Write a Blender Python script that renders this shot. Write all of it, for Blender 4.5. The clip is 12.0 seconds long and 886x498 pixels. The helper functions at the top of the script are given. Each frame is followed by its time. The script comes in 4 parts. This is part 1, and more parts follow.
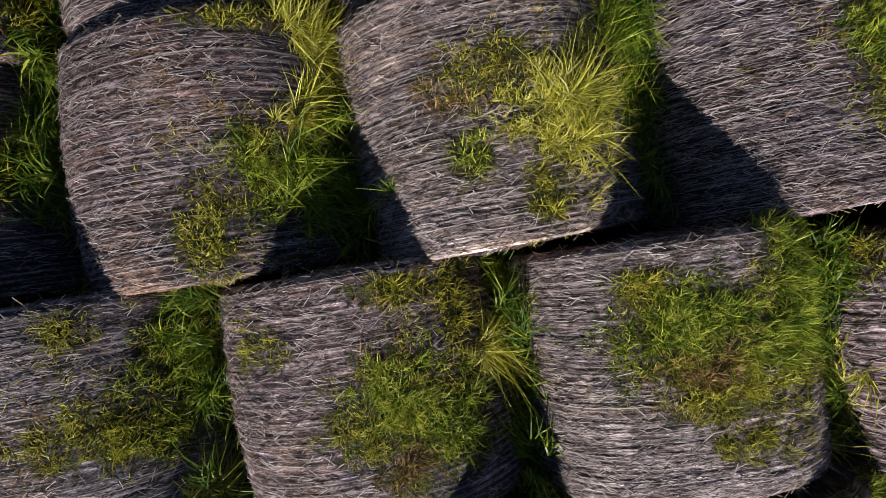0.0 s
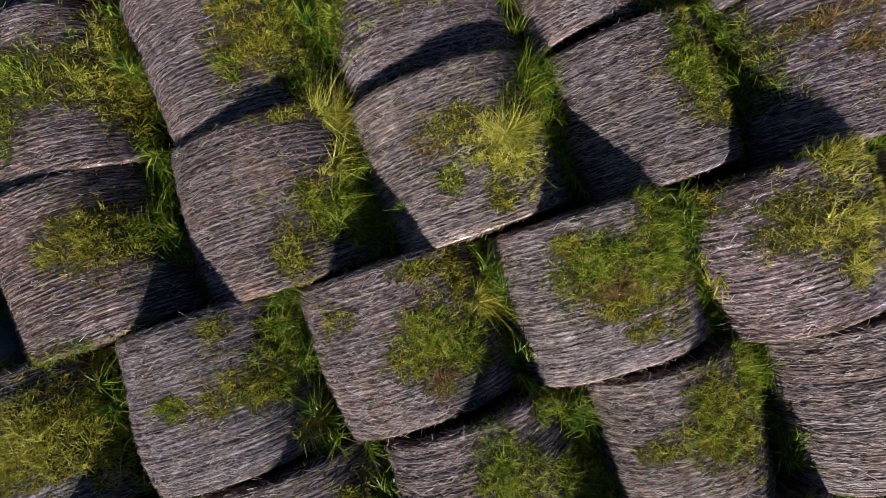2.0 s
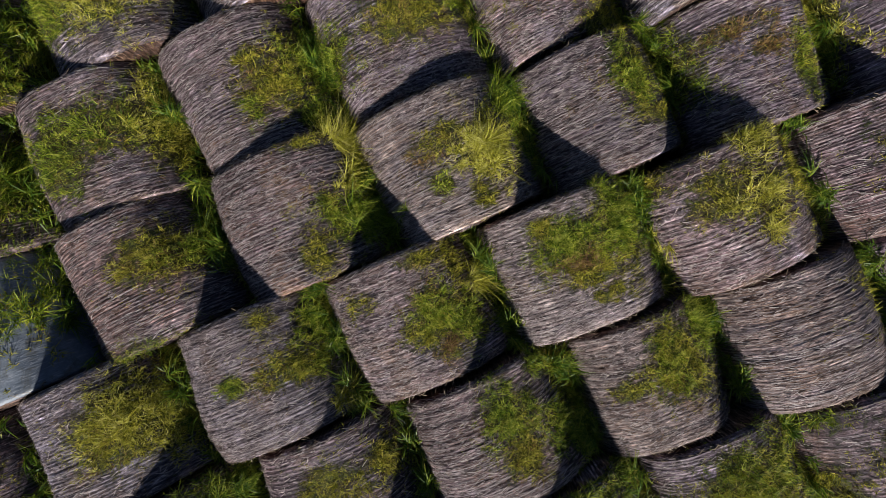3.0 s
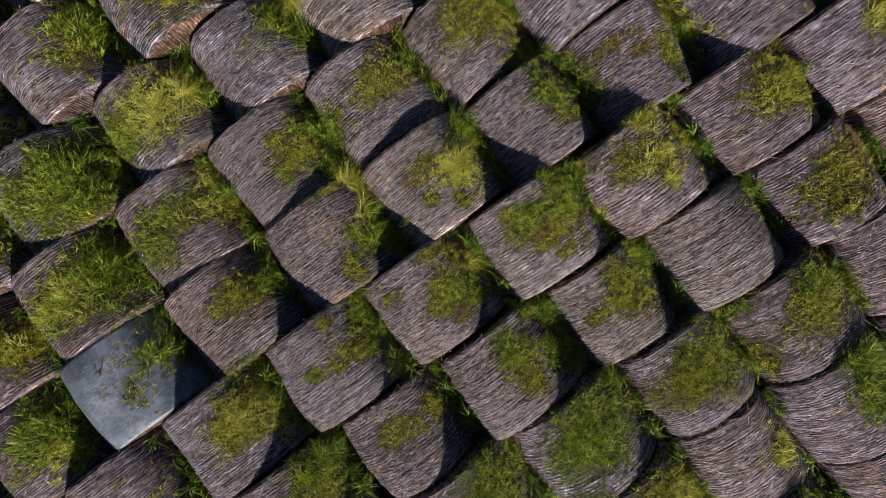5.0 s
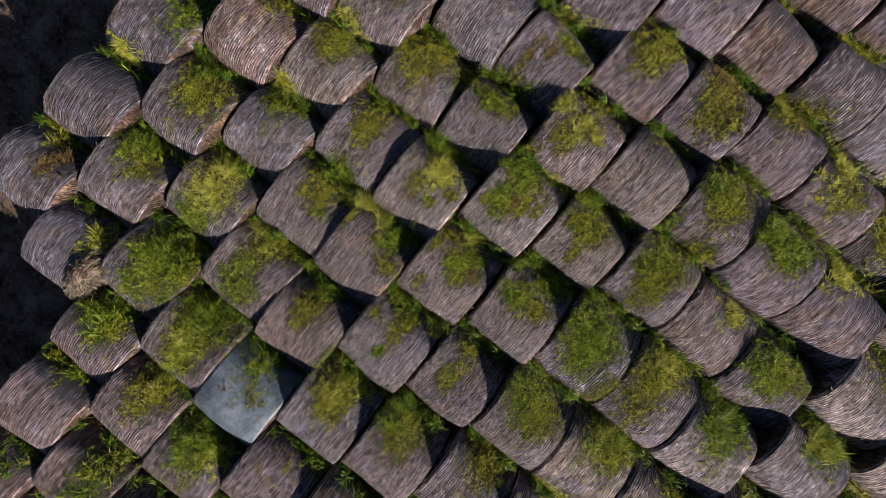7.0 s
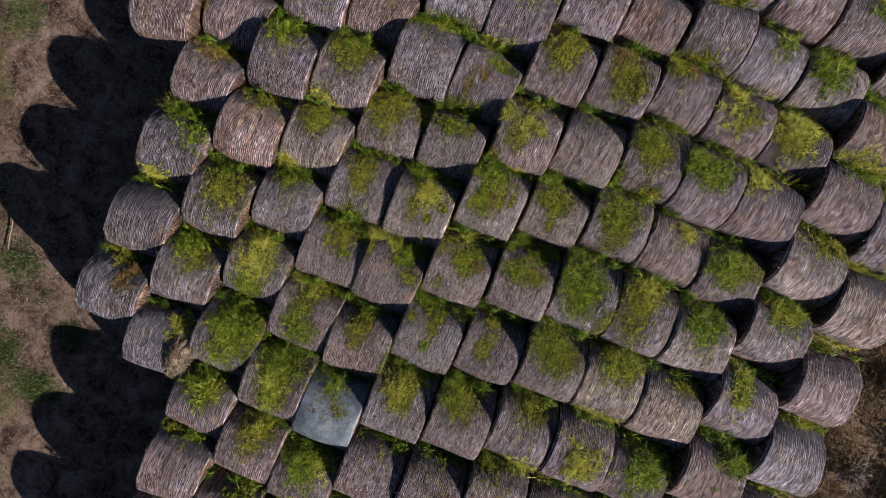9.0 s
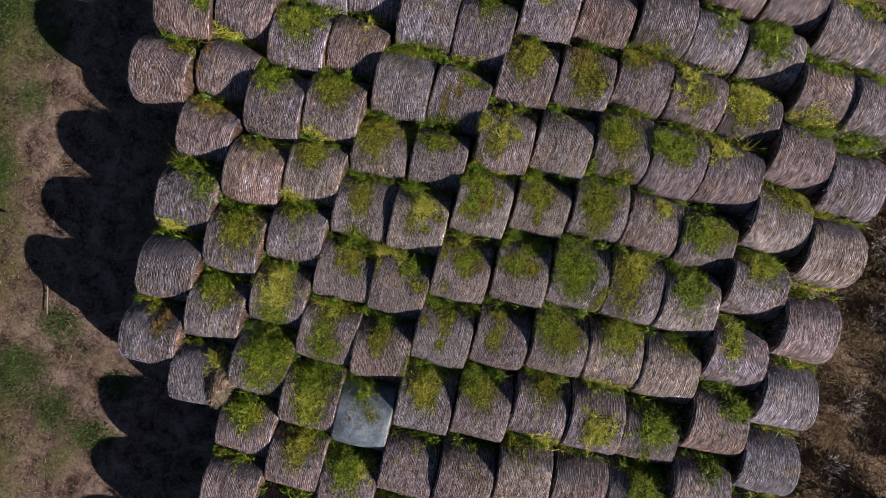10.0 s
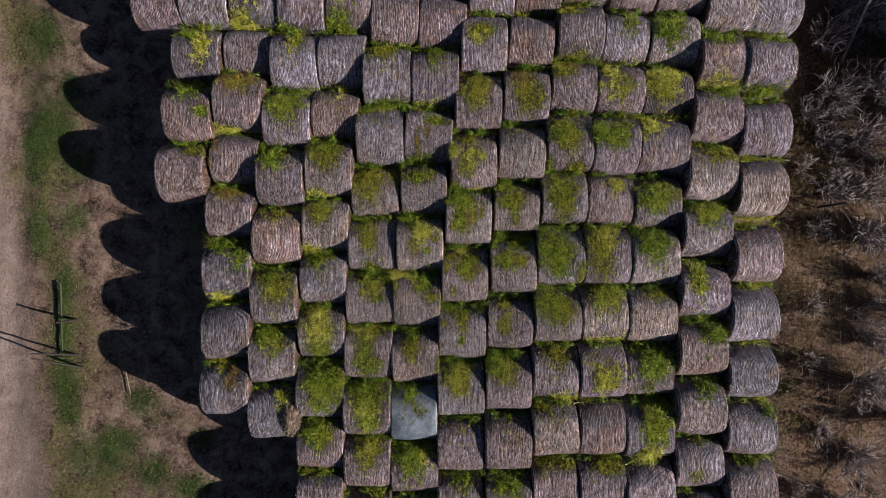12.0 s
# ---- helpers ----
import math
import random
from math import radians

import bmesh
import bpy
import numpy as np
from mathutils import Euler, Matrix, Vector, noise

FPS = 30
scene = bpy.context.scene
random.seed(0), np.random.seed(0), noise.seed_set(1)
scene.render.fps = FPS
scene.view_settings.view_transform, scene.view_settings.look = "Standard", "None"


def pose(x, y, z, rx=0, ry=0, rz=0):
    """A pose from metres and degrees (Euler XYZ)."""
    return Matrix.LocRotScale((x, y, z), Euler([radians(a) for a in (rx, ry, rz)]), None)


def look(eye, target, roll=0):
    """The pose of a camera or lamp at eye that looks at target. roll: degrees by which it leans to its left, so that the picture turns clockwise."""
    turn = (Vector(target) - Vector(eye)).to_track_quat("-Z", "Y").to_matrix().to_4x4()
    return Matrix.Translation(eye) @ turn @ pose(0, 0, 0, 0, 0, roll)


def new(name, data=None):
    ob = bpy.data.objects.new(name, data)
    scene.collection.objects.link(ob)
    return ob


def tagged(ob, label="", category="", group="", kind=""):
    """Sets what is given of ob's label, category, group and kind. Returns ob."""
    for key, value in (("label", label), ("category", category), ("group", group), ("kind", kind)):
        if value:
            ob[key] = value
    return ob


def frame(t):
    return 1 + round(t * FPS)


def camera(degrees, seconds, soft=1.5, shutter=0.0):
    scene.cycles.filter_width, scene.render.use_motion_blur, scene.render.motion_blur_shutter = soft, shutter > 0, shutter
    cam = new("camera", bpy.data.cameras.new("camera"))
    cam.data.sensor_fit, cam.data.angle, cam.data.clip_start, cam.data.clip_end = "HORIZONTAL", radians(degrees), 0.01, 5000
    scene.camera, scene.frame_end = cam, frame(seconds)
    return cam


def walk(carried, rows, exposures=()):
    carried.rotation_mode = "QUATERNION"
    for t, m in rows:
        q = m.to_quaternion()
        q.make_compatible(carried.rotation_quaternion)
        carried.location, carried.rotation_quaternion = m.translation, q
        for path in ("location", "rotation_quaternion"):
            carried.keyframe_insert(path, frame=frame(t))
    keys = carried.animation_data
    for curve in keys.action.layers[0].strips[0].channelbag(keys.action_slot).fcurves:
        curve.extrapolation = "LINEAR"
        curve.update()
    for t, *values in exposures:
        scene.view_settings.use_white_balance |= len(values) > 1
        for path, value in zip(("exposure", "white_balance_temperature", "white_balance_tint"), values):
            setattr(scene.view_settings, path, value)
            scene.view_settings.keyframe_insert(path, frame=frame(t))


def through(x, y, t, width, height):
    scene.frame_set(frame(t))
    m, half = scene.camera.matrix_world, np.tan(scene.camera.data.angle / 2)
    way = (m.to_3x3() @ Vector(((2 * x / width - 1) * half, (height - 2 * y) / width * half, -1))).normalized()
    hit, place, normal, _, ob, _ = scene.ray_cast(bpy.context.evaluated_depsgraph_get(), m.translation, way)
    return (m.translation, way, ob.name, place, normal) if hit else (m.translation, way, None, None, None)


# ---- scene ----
# camera: a drone that climbs straight up over the bales, looking down and turning
cam = camera(83.1, 12.0, soft=0.75)
ROWS = [
    (0.0, -0.028, -0.110, 3.461, 0.21, 1.01, 80.19),
    (0.5, -0.044, -0.116, 3.691, -0.03, 0.88, 77.98),
    (1.0, -0.031, -0.144, 4.004, -0.10, 0.53, 75.80),
    (1.5, -0.016, -0.169, 4.332, -0.21, 0.19, 73.66),
    (2.0, -0.001, -0.155, 4.691, -0.27, -0.05, 71.45),
    (2.5, 0.024, -0.149, 5.075, -0.33, -0.26, 69.13),
    (3.0, 0.055, -0.182, 5.454, -0.35, -0.34, 66.75),
    (3.2, 0.061, -0.194, 5.603, -0.32, -0.28, 65.59),
    (4.8, 0.122, -0.208, 6.827, -0.02, -0.22, 55.89),
    (5.0, 0.128, -0.210, 7.005, 0.09, -0.22, 54.35),
    (5.5, 0.166, -0.242, 7.462, 0.27, -0.07, 50.53),
    (6.0, 0.215, -0.295, 7.941, 0.37, 0.09, 46.80),
    (6.5, 0.251, -0.354, 8.432, 0.38, 0.19, 43.08),
    (7.0, 0.273, -0.390, 8.903, 0.30, 0.22, 39.28),
    (7.2, 0.265, -0.401, 9.096, 0.22, 0.26, 37.73),
    (8.8, 0.099, -0.401, 10.552, -0.06, -0.13, 24.09),
    (9.0, 0.080, -0.384, 10.733, 0.03, -0.13, 22.30),
    (9.5, 0.052, -0.336, 11.174, 0.06, -0.07, 17.98),
    (10.0, 0.042, -0.285, 11.616, 0.14, -0.05, 13.80),
    (10.5, 0.050, -0.229, 12.088, 0.20, -0.04, 9.98),
    (11.0, 0.051, -0.157, 12.581, 0.26, -0.01, 6.47),
    (11.5, 0.033, -0.080, 13.101, 0.25, 0.01, 3.15),
    (12.0, 0.000, 0.000, 13.652, 0.29, 0.02, -0.00),
]
walk(cam, [(t, pose(x, y, z, rx, ry, rz)) for t, x, y, z, rx, ry, rz in ROWS])

# low afternoon sun and a clear sky
SUN = Vector((3.60, -0.96, 1.53)).normalized()
world = bpy.data.worlds.new("sky")
scene.world = world
world.use_nodes = True
sky = world.node_tree.nodes.new("ShaderNodeTexSky")
sky.sky_type, sky.sun_disc = "NISHITA", False
sky.air_density, sky.dust_density = 0.5, 0.2
sky.sun_elevation = math.asin(SUN.z)
sky.sun_rotation = math.atan2(SUN.x, SUN.y)
background = world.node_tree.nodes["Background"]
background.inputs["Strength"].default_value = 0.044
world.node_tree.links.new(sky.outputs[0], background.inputs["Color"])
sun_data = bpy.data.lights.new("sun", "SUN")
sun_data.energy, sun_data.angle, sun_data.color = 5.0, radians(0.53), (1.0, 0.948, 0.88)
sun = new("sun", sun_data)
sun.matrix_world = look((0, 0, 40), Vector((0, 0, 40)) - SUN)
scene.view_settings.exposure = 0.50


# ---- materials ----
class Nodes:
    """Short hand for a node material."""

    def __init__(self, name):
        self.material = bpy.data.materials.new(name)
        self.material.use_nodes = True
        self.tree = self.material.node_tree
        self.bsdf = self.tree.nodes["Principled BSDF"]

    def add(self, kind, **inputs):
        node = self.tree.nodes.new("ShaderNode" + kind)
        for key, value in inputs.items():
            self.put(node, key, value)
        return node

    def put(self, node, key, value):
        socket = node.inputs[int(key[1:]) if key[0] == "i" and key[1:].isdigit() else key.replace("_", " ")]
        if isinstance(value, bpy.types.NodeSocket):
            self.tree.links.new(value, socket)
        else:
            socket.default_value = value

    def coords(self, kind="Object", scale=(1, 1, 1), offset=None):
        tex = self.add("TexCoord")
        mapping = self.add("Mapping", Vector=tex.outputs[kind], Scale=scale)
        if offset is not None:
            self.tree.links.new(offset, mapping.inputs["Location"])
        return mapping.outputs[0]

    def noise(self, vector, scale, detail=4.0, rough=0.55, distortion=0.0):
        return self.add("TexNoise", Vector=vector, Scale=scale, Detail=detail, Roughness=rough, Distortion=distortion).outputs["Fac"]

    def ramp(self, fac, *stops):
        node = self.add("ValToRGB", Fac=fac)
        ramp = node.color_ramp
        while len(ramp.elements) < len(stops):
            ramp.elements.new(0.5)
        for element, (at, colour) in zip(ramp.elements, stops):
            element.position = at
            element.color = (*colour, 1) if len(colour) == 3 else colour
        return node.outputs["Color"]

    def value(self, fac, low, high, a=0.0, b=1.0):
        node = self.add("MapRange", Value=fac)
        for key, v in (("From Min", low), ("From Max", high), ("To Min", a), ("To Max", b)):
            node.inputs[key].default_value = v
        return node.outputs[0]

    def mix(self, fac, a, b, blend="MIX"):
        node = self.tree.nodes.new("ShaderNodeMix")
        node.data_type, node.blend_type = "RGBA", blend
        for socket, v in ((node.inputs[0], fac), (node.inputs[6], a), (node.inputs[7], b)):
            if isinstance(v, bpy.types.NodeSocket):
                self.tree.links.new(v, socket)
            else:
                socket.default_value = (*v, 1) if isinstance(v, tuple) and len(v) == 3 else v
        return node.outputs[2]

    def math(self, what, a, b=0.5):
        node = self.tree.nodes.new("ShaderNodeMath")
        node.operation = what
        self.put(node, "i0", a)
        self.put(node, "i1", b)
        return node.outputs[0]

    def bump(self, height, distance, strength=1.0, under=None):
        node = self.add("Bump", Height=height, Distance=distance, Strength=strength)
        if under is not None:
            self.tree.links.new(under, node.inputs["Normal"])
        return node.outputs[0]

    def done(self, colour, rough=0.8, normal=None, specular=0.3):
        self.put(self.bsdf, "Base Color", colour)
        self.put(self.bsdf, "Roughness", rough)
        self.bsdf.inputs["Specular IOR Level"].default_value = specular
        if normal is not None:
            self.put(self.bsdf, "Normal", normal)
        return self.material


def hay_material(name, dark, mid, pale, sheen=0.15):
    """Matted weathered hay under net wrap; the map runs in metres along the axis and round the roll.
    The mesh carries how far moss, rot and the +y side's painted shade have taken hold of it."""
    n = Nodes(name)
    tex = n.add("TexCoord")
    info = n.add("ObjectInfo")
    seed = n.math("MULTIPLY", info.outputs["Random"], 37.0)
    shift = n.add("CombineXYZ", X=seed, Y=seed, Z=seed).outputs[0]
    at = n.add("VectorMath", i0=tex.outputs["UV"], i1=shift).outputs[0]

    def stretched(x, y, turn=0.0):
        return n.add("Mapping", Vector=at, Scale=(x, y, 1), Rotation=(0, 0, turn)).outputs[0]

    def carried(layer):
        node = n.add("Attribute")
        node.attribute_name = layer
        return node.outputs["Fac"]

    def tinted(colour, fac, low, high, under, over):
        return n.mix(n.value(fac, low, high, 0.0, 1.0), n.mix(1.0, colour, under, "MULTIPLY"), n.mix(1.0, colour, over, "MULTIPLY"))

    # straws lie round the roll, with others matted across them at two slants
    fibre = n.noise(stretched(150, 9), 1.0, 4, 0.7, 0.2)
    slant = n.noise(n.add("Mapping", Vector=stretched(1, 1, 0.55), Scale=(150, 24, 1)).outputs[0], 1.0, 3, 0.6, 0.4)
    other = n.noise(n.add("Mapping", Vector=stretched(1, 1, -0.7), Scale=(135, 26, 1)).outputs[0], 1.0, 3, 0.6, 0.4)
    crossed = n.math("MAXIMUM", slant, other)
    wobble = n.noise(stretched(9, 1.3), 1.0, 3, 0.6)
    pitch = n.value(n.math("FRACT", n.math("MULTIPLY", info.outputs["Random"], 13.7)), 0.0, 1.0, 158.0, 225.0)
    line = n.math("SINE", n.math("ADD", n.math("MULTIPLY", n.add("SeparateXYZ", Vector=tex.outputs["UV"]).outputs[0], pitch), n.math("MULTIPLY", wobble, 1.3)))
    shown = n.value(n.noise(stretched(3.5, 2.5), 1.0, 3, 0.6), 0.38, 0.64, 0.12, 1.0)
    furrow = n.math("ADD", n.math("MULTIPLY", n.math("MULTIPLY", line, shown), 0.36), 0.5)
    both = n.math("ADD", n.math("MULTIPLY", fibre, 0.62), n.math("MULTIPLY", crossed, 0.38))
    lined = n.math("ADD", n.math("MULTIPLY", both, 0.75), n.math("MULTIPLY", furrow, 0.25))
    colour = n.ramp(lined, (0.39, dark), (0.52, mid), (0.65, pale))
    stain = n.noise(stretched(2.2, 2.6), 1.0, 4, 0.6, 0.4)
    # bluish patches hold the net wrap's sky sheen as colour
    patch = n.noise(stretched(4.2, 2.6), 1.0, 5, 0.65, 0.5)
    colour = n.mix(n.value(stain, 0.50, 0.64, 0.0, 0.7), colour, n.ramp(both, (0.38, (0.034, 0.021, 0.014)), (0.52, (0.17, 0.118, 0.080)), (0.66, (0.44, 0.33, 0.235))))
    colour = n.mix(n.value(patch, 0.52, 0.66, 0.0, 0.62), colour, n.ramp(lined, (0.38, (0.040, 0.038, 0.052)), (0.52, (0.225, 0.215, 0.262)), (0.66, (0.58, 0.57, 0.65))))
    streak = n.noise(stretched(27, 3), 1.0, 5, 0.74, 0.2)
    colour = tinted(colour, streak, 0.38, 0.64, (0.44, 0.42, 0.43), (1.62, 1.61, 1.61))
    tuft = n.noise(stretched(62, 9), 1.0, 4, 0.72, 0.15)
    colour = tinted(colour, tuft, 0.38, 0.62, (0.42, 0.40, 0.40), (1.62, 1.62, 1.60))
    mottle = n.noise(stretched(11, 8), 1.0, 5, 0.7, 0.6)
    colour = tinted(colour, mottle, 0.36, 0.62, (0.52, 0.47, 0.44), (1.42, 1.43, 1.46))
    worn = n.noise(stretched(1.7, 1.1), 1.0, 5, 0.62, 0.6)
    colour = n.mix(n.value(worn, 0.51, 0.66, 0.0, 0.9), colour, n.mix(1.0, colour, (1.55, 1.56, 1.62), "MULTIPLY"))
    colour = n.mix(n.value(worn, 0.30, 0.46, 0.8, 0.0), colour, n.mix(1.0, colour, (0.80, 0.70, 0.62), "MULTIPLY"))
    own = n.math("FRACT", n.math("MULTIPLY", info.outputs["Random"], 7.31))
    cast = n.ramp(own, (0.0, (1.12, 0.98, 0.92)), (0.25, (0.76, 0.68, 0.67)), (0.5, (1.06, 1.01, 1.06)), (0.75, (0.86, 0.82, 0.87)), (1.0, (1.05, 1.04, 1.11)))
    colour = n.mix(1.0, colour, cast, "MULTIPLY")
    # rot and the +y side's painted shade, then the mat of moss, both with ragged edges
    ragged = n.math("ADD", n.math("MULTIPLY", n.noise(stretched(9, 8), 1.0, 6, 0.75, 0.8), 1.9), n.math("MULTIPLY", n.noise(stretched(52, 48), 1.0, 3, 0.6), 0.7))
    wet_shade = n.value(n.math("ADD", carried("damp_shade"), ragged), 1.36, 1.90, 0.0, 0.86)
    # bluish black: the sky's tint of that shade is put in too
    colour = n.mix(wet_shade, colour, n.ramp(lined, (0.38, (0.006, 0.006, 0.009)), (0.53, (0.040, 0.039, 0.052)), (0.66, (0.20, 0.20, 0.26))))
    moss = n.value(n.math("ADD", carried("growth"), ragged), 1.62, 1.95, 0.0, 0.9)
    blade = n.math("ADD", n.math("MULTIPLY", n.noise(stretched(75, 70), 1.0, 5, 0.75, 0.9), 0.75), n.math("MULTIPLY", n.noise(stretched(16, 14), 1.0, 3, 0.6), 0.25))
    fresh = n.ramp(blade, (0.36, (0.007, 0.010, 0.004)), (0.47, (0.040, 0.054, 0.009)), (0.56, (0.145, 0.170, 0.018)), (0.68, (0.34, 0.34, 0.045)))
    stale = n.ramp(blade, (0.36, (0.010, 0.008, 0.005)), (0.47, (0.050, 0.036, 0.014)), (0.56, (0.14, 0.105, 0.030)), (0.68, (0.30, 0.23, 0.075)))
    colour = n.mix(moss, colour, n.mix(n.value(n.noise(stretched(7, 6), 1.0, 4, 0.65, 0.5), 0.44, 0.60, 0.0, 0.85), fresh, stale))
    relief = n.bump(furrow, 0.010, 0.8)
    relief = n.bump(tuft, 0.012, 0.8, relief)
    relief = n.bump(both, 0.012, 1.0, relief)
    relief = n.bump(n.math("MULTIPLY", blade, moss), 0.03, 1.0, relief)
    return n.done(colour, n.value(wet_shade, 0.0, 0.86, 0.82, 0.55), relief, sheen)


def wrap_material():
    """Taut silvery plastic wrap, scuffed, with faint lines of the hay below."""
    n = Nodes("silvery plastic wrap")
    at = n.coords("UV")
    cloud = n.noise(at, 3.0, 5, 0.6, 0.6)
    scuff = n.noise(n.add("Mapping", Vector=at, Scale=(60, 9, 1)).outputs[0], 1.0, 4, 0.65, 0.4)
    colour = n.ramp(cloud, (0.34, (0.085, 0.105, 0.14)), (0.52, (0.165, 0.195, 0.24)), (0.68, (0.27, 0.30, 0.35)))
    colour = n.mix(n.value(scuff, 0.52, 0.68, 0.0, 0.5), colour, (0.44, 0.46, 0.50))
    grime = n.value(n.noise(at, 7.0, 5, 0.7, 0.8), 0.52, 0.66, 0.0, 0.75)
    colour = n.mix(grime, colour, (0.09, 0.085, 0.07))
    return n.done(colour, n.value(cloud, 0.3, 0.7, 0.38, 0.6), n.bump(scuff, 0.006, 0.7), 0.45)


def strand_material(name, *stops, rough=0.7, through=0.0, clump=0.0):
    """Thin separate pieces, each with its own tint; clump: how far neighbours share theirs."""
    n = Nodes(name)
    tint = n.add("NewGeometry").outputs["Random Per Island"]
    at = n.coords("Object")
    if clump:
        near = n.value(n.noise(at, 17.0, 2, 0.5), 0.3, 0.7)
        wide = n.value(n.noise(at, 4.0, 2, 0.5), 0.3, 0.7)
        shared = n.math("ADD", n.math("MULTIPLY", near, 0.6), n.math("MULTIPLY", wide, 0.4))
        tint = n.math("ADD", n.math("MULTIPLY", tint, 1 - clump), n.math("MULTIPLY", shared, clump))
    colour = n.ramp(tint, *stops)
    grain = n.noise(at, 9.0, 3)
    colour = n.mix(n.value(grain, 0.35, 0.65, 0.0, 0.35), colour, stops[0][1], "MIX")
    n.done(colour, rough, None, 0.2)
    if through:
        clear = n.add("BsdfTranslucent", Color=colour)
        both = n.add("MixShader", i0=through, i1=n.bsdf.outputs[0], i2=clear.outputs[0])
        n.tree.links.new(both.outputs[0], n.tree.nodes["Material Output"].inputs["Surface"])
    return n.material


HAY = [
    hay_material("grey hay", (0.020, 0.014, 0.016), (0.182, 0.147, 0.162), (0.60, 0.52, 0.555)),
    hay_material("brown hay", (0.022, 0.013, 0.012), (0.198, 0.145, 0.142), (0.60, 0.495, 0.48)),
    hay_material("lilac grey hay", (0.021, 0.015, 0.020), (0.186, 0.149, 0.176), (0.62, 0.54, 0.61)),
]
BLUE = hay_material("blue grey hay", (0.026, 0.024, 0.029), (0.185, 0.173, 0.198), (0.57, 0.54, 0.60))
SLATE = hay_material("slate grey hay", (0.016, 0.016, 0.020), (0.120, 0.117, 0.136), (0.43, 0.42, 0.48))
DARK = hay_material("dark purple brown hay", (0.010, 0.007, 0.008), (0.090, 0.068, 0.078), (0.40, 0.32, 0.35))
SILVER = wrap_material()
TAN = hay_material("tan bleached hay", (0.046, 0.034, 0.027), (0.28, 0.228, 0.19), (0.64, 0.55, 0.46))
PALE = hay_material("bleached hay", (0.055, 0.045, 0.042), (0.33, 0.285, 0.27), (0.66, 0.59, 0.55))
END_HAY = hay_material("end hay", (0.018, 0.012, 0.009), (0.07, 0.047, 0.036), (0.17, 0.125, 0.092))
NET = strand_material("net strand", (0.0, (0.10, 0.08, 0.085)), (0.5, (0.32, 0.275, 0.285)), (1.0, (0.66, 0.60, 0.60)))
STRAW = strand_material("straw", (0.0, (0.022, 0.015, 0.014)), (0.35, (0.11, 0.082, 0.082)), (0.72, (0.46, 0.385, 0.38)), (1.0, (0.84, 0.75, 0.71)))
FRINGE = strand_material("end straw", (0.0, (0.07, 0.05, 0.034)), (0.5, (0.26, 0.195, 0.14)), (1.0, (0.54, 0.44, 0.32)))
GRASS = {
    "green": strand_material("green grass", (0.0, (0.010, 0.027, 0.003)), (0.32, (0.078, 0.148, 0.011)), (0.53, (0.30, 0.40, 0.027)), (0.77, (0.62, 0.66, 0.085)), (1.0, (0.84, 0.78, 0.27)), rough=0.45, through=0.35, clump=0.45),
    "olive": strand_material("olive grass", (0.0, (0.020, 0.022, 0.004)), (0.30, (0.15, 0.155, 0.011)), (0.53, (0.46, 0.46, 0.034)), (0.80, (0.74, 0.65, 0.12)), (1.0, (0.50, 0.27, 0.09)), rough=0.5, through=0.31, clump=0.42),
    "yellow": strand_material("yellow grass", (0.0, (0.055, 0.063, 0.007)), (0.26, (0.34, 0.35, 0.026)), (0.54, (0.78, 0.73, 0.11)), (1.0, (0.96, 0.90, 0.42)), rough=0.45, through=0.36, clump=0.42),
    "clover": strand_material("clover", (0.0, (0.025, 0.05, 0.012)), (0.5, (0.075, 0.13, 0.028)), (1.0, (0.20, 0.26, 0.065)), rough=0.5, through=0.35, clump=0.5),
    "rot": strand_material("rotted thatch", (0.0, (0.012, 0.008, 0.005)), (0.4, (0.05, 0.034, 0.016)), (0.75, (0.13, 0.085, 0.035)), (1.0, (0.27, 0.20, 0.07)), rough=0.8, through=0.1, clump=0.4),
    "dry": strand_material("dry grass", (0.0, (0.07, 0.044, 0.020)), (0.5, (0.27, 0.16, 0.055)), (1.0, (0.52, 0.36, 0.16)), rough=0.6, through=0.2, clump=0.4),
    "sward": strand_material("long gap grass", (0.0, (0.016, 0.042, 0.006)), (0.40, (0.085, 0.16, 0.016)), (0.65, (0.27, 0.35, 0.032)), (0.85, (0.66, 0.66, 0.11)), (1.0, (0.80, 0.74, 0.26)), rough=0.4, through=0.38, clump=0.5),
}


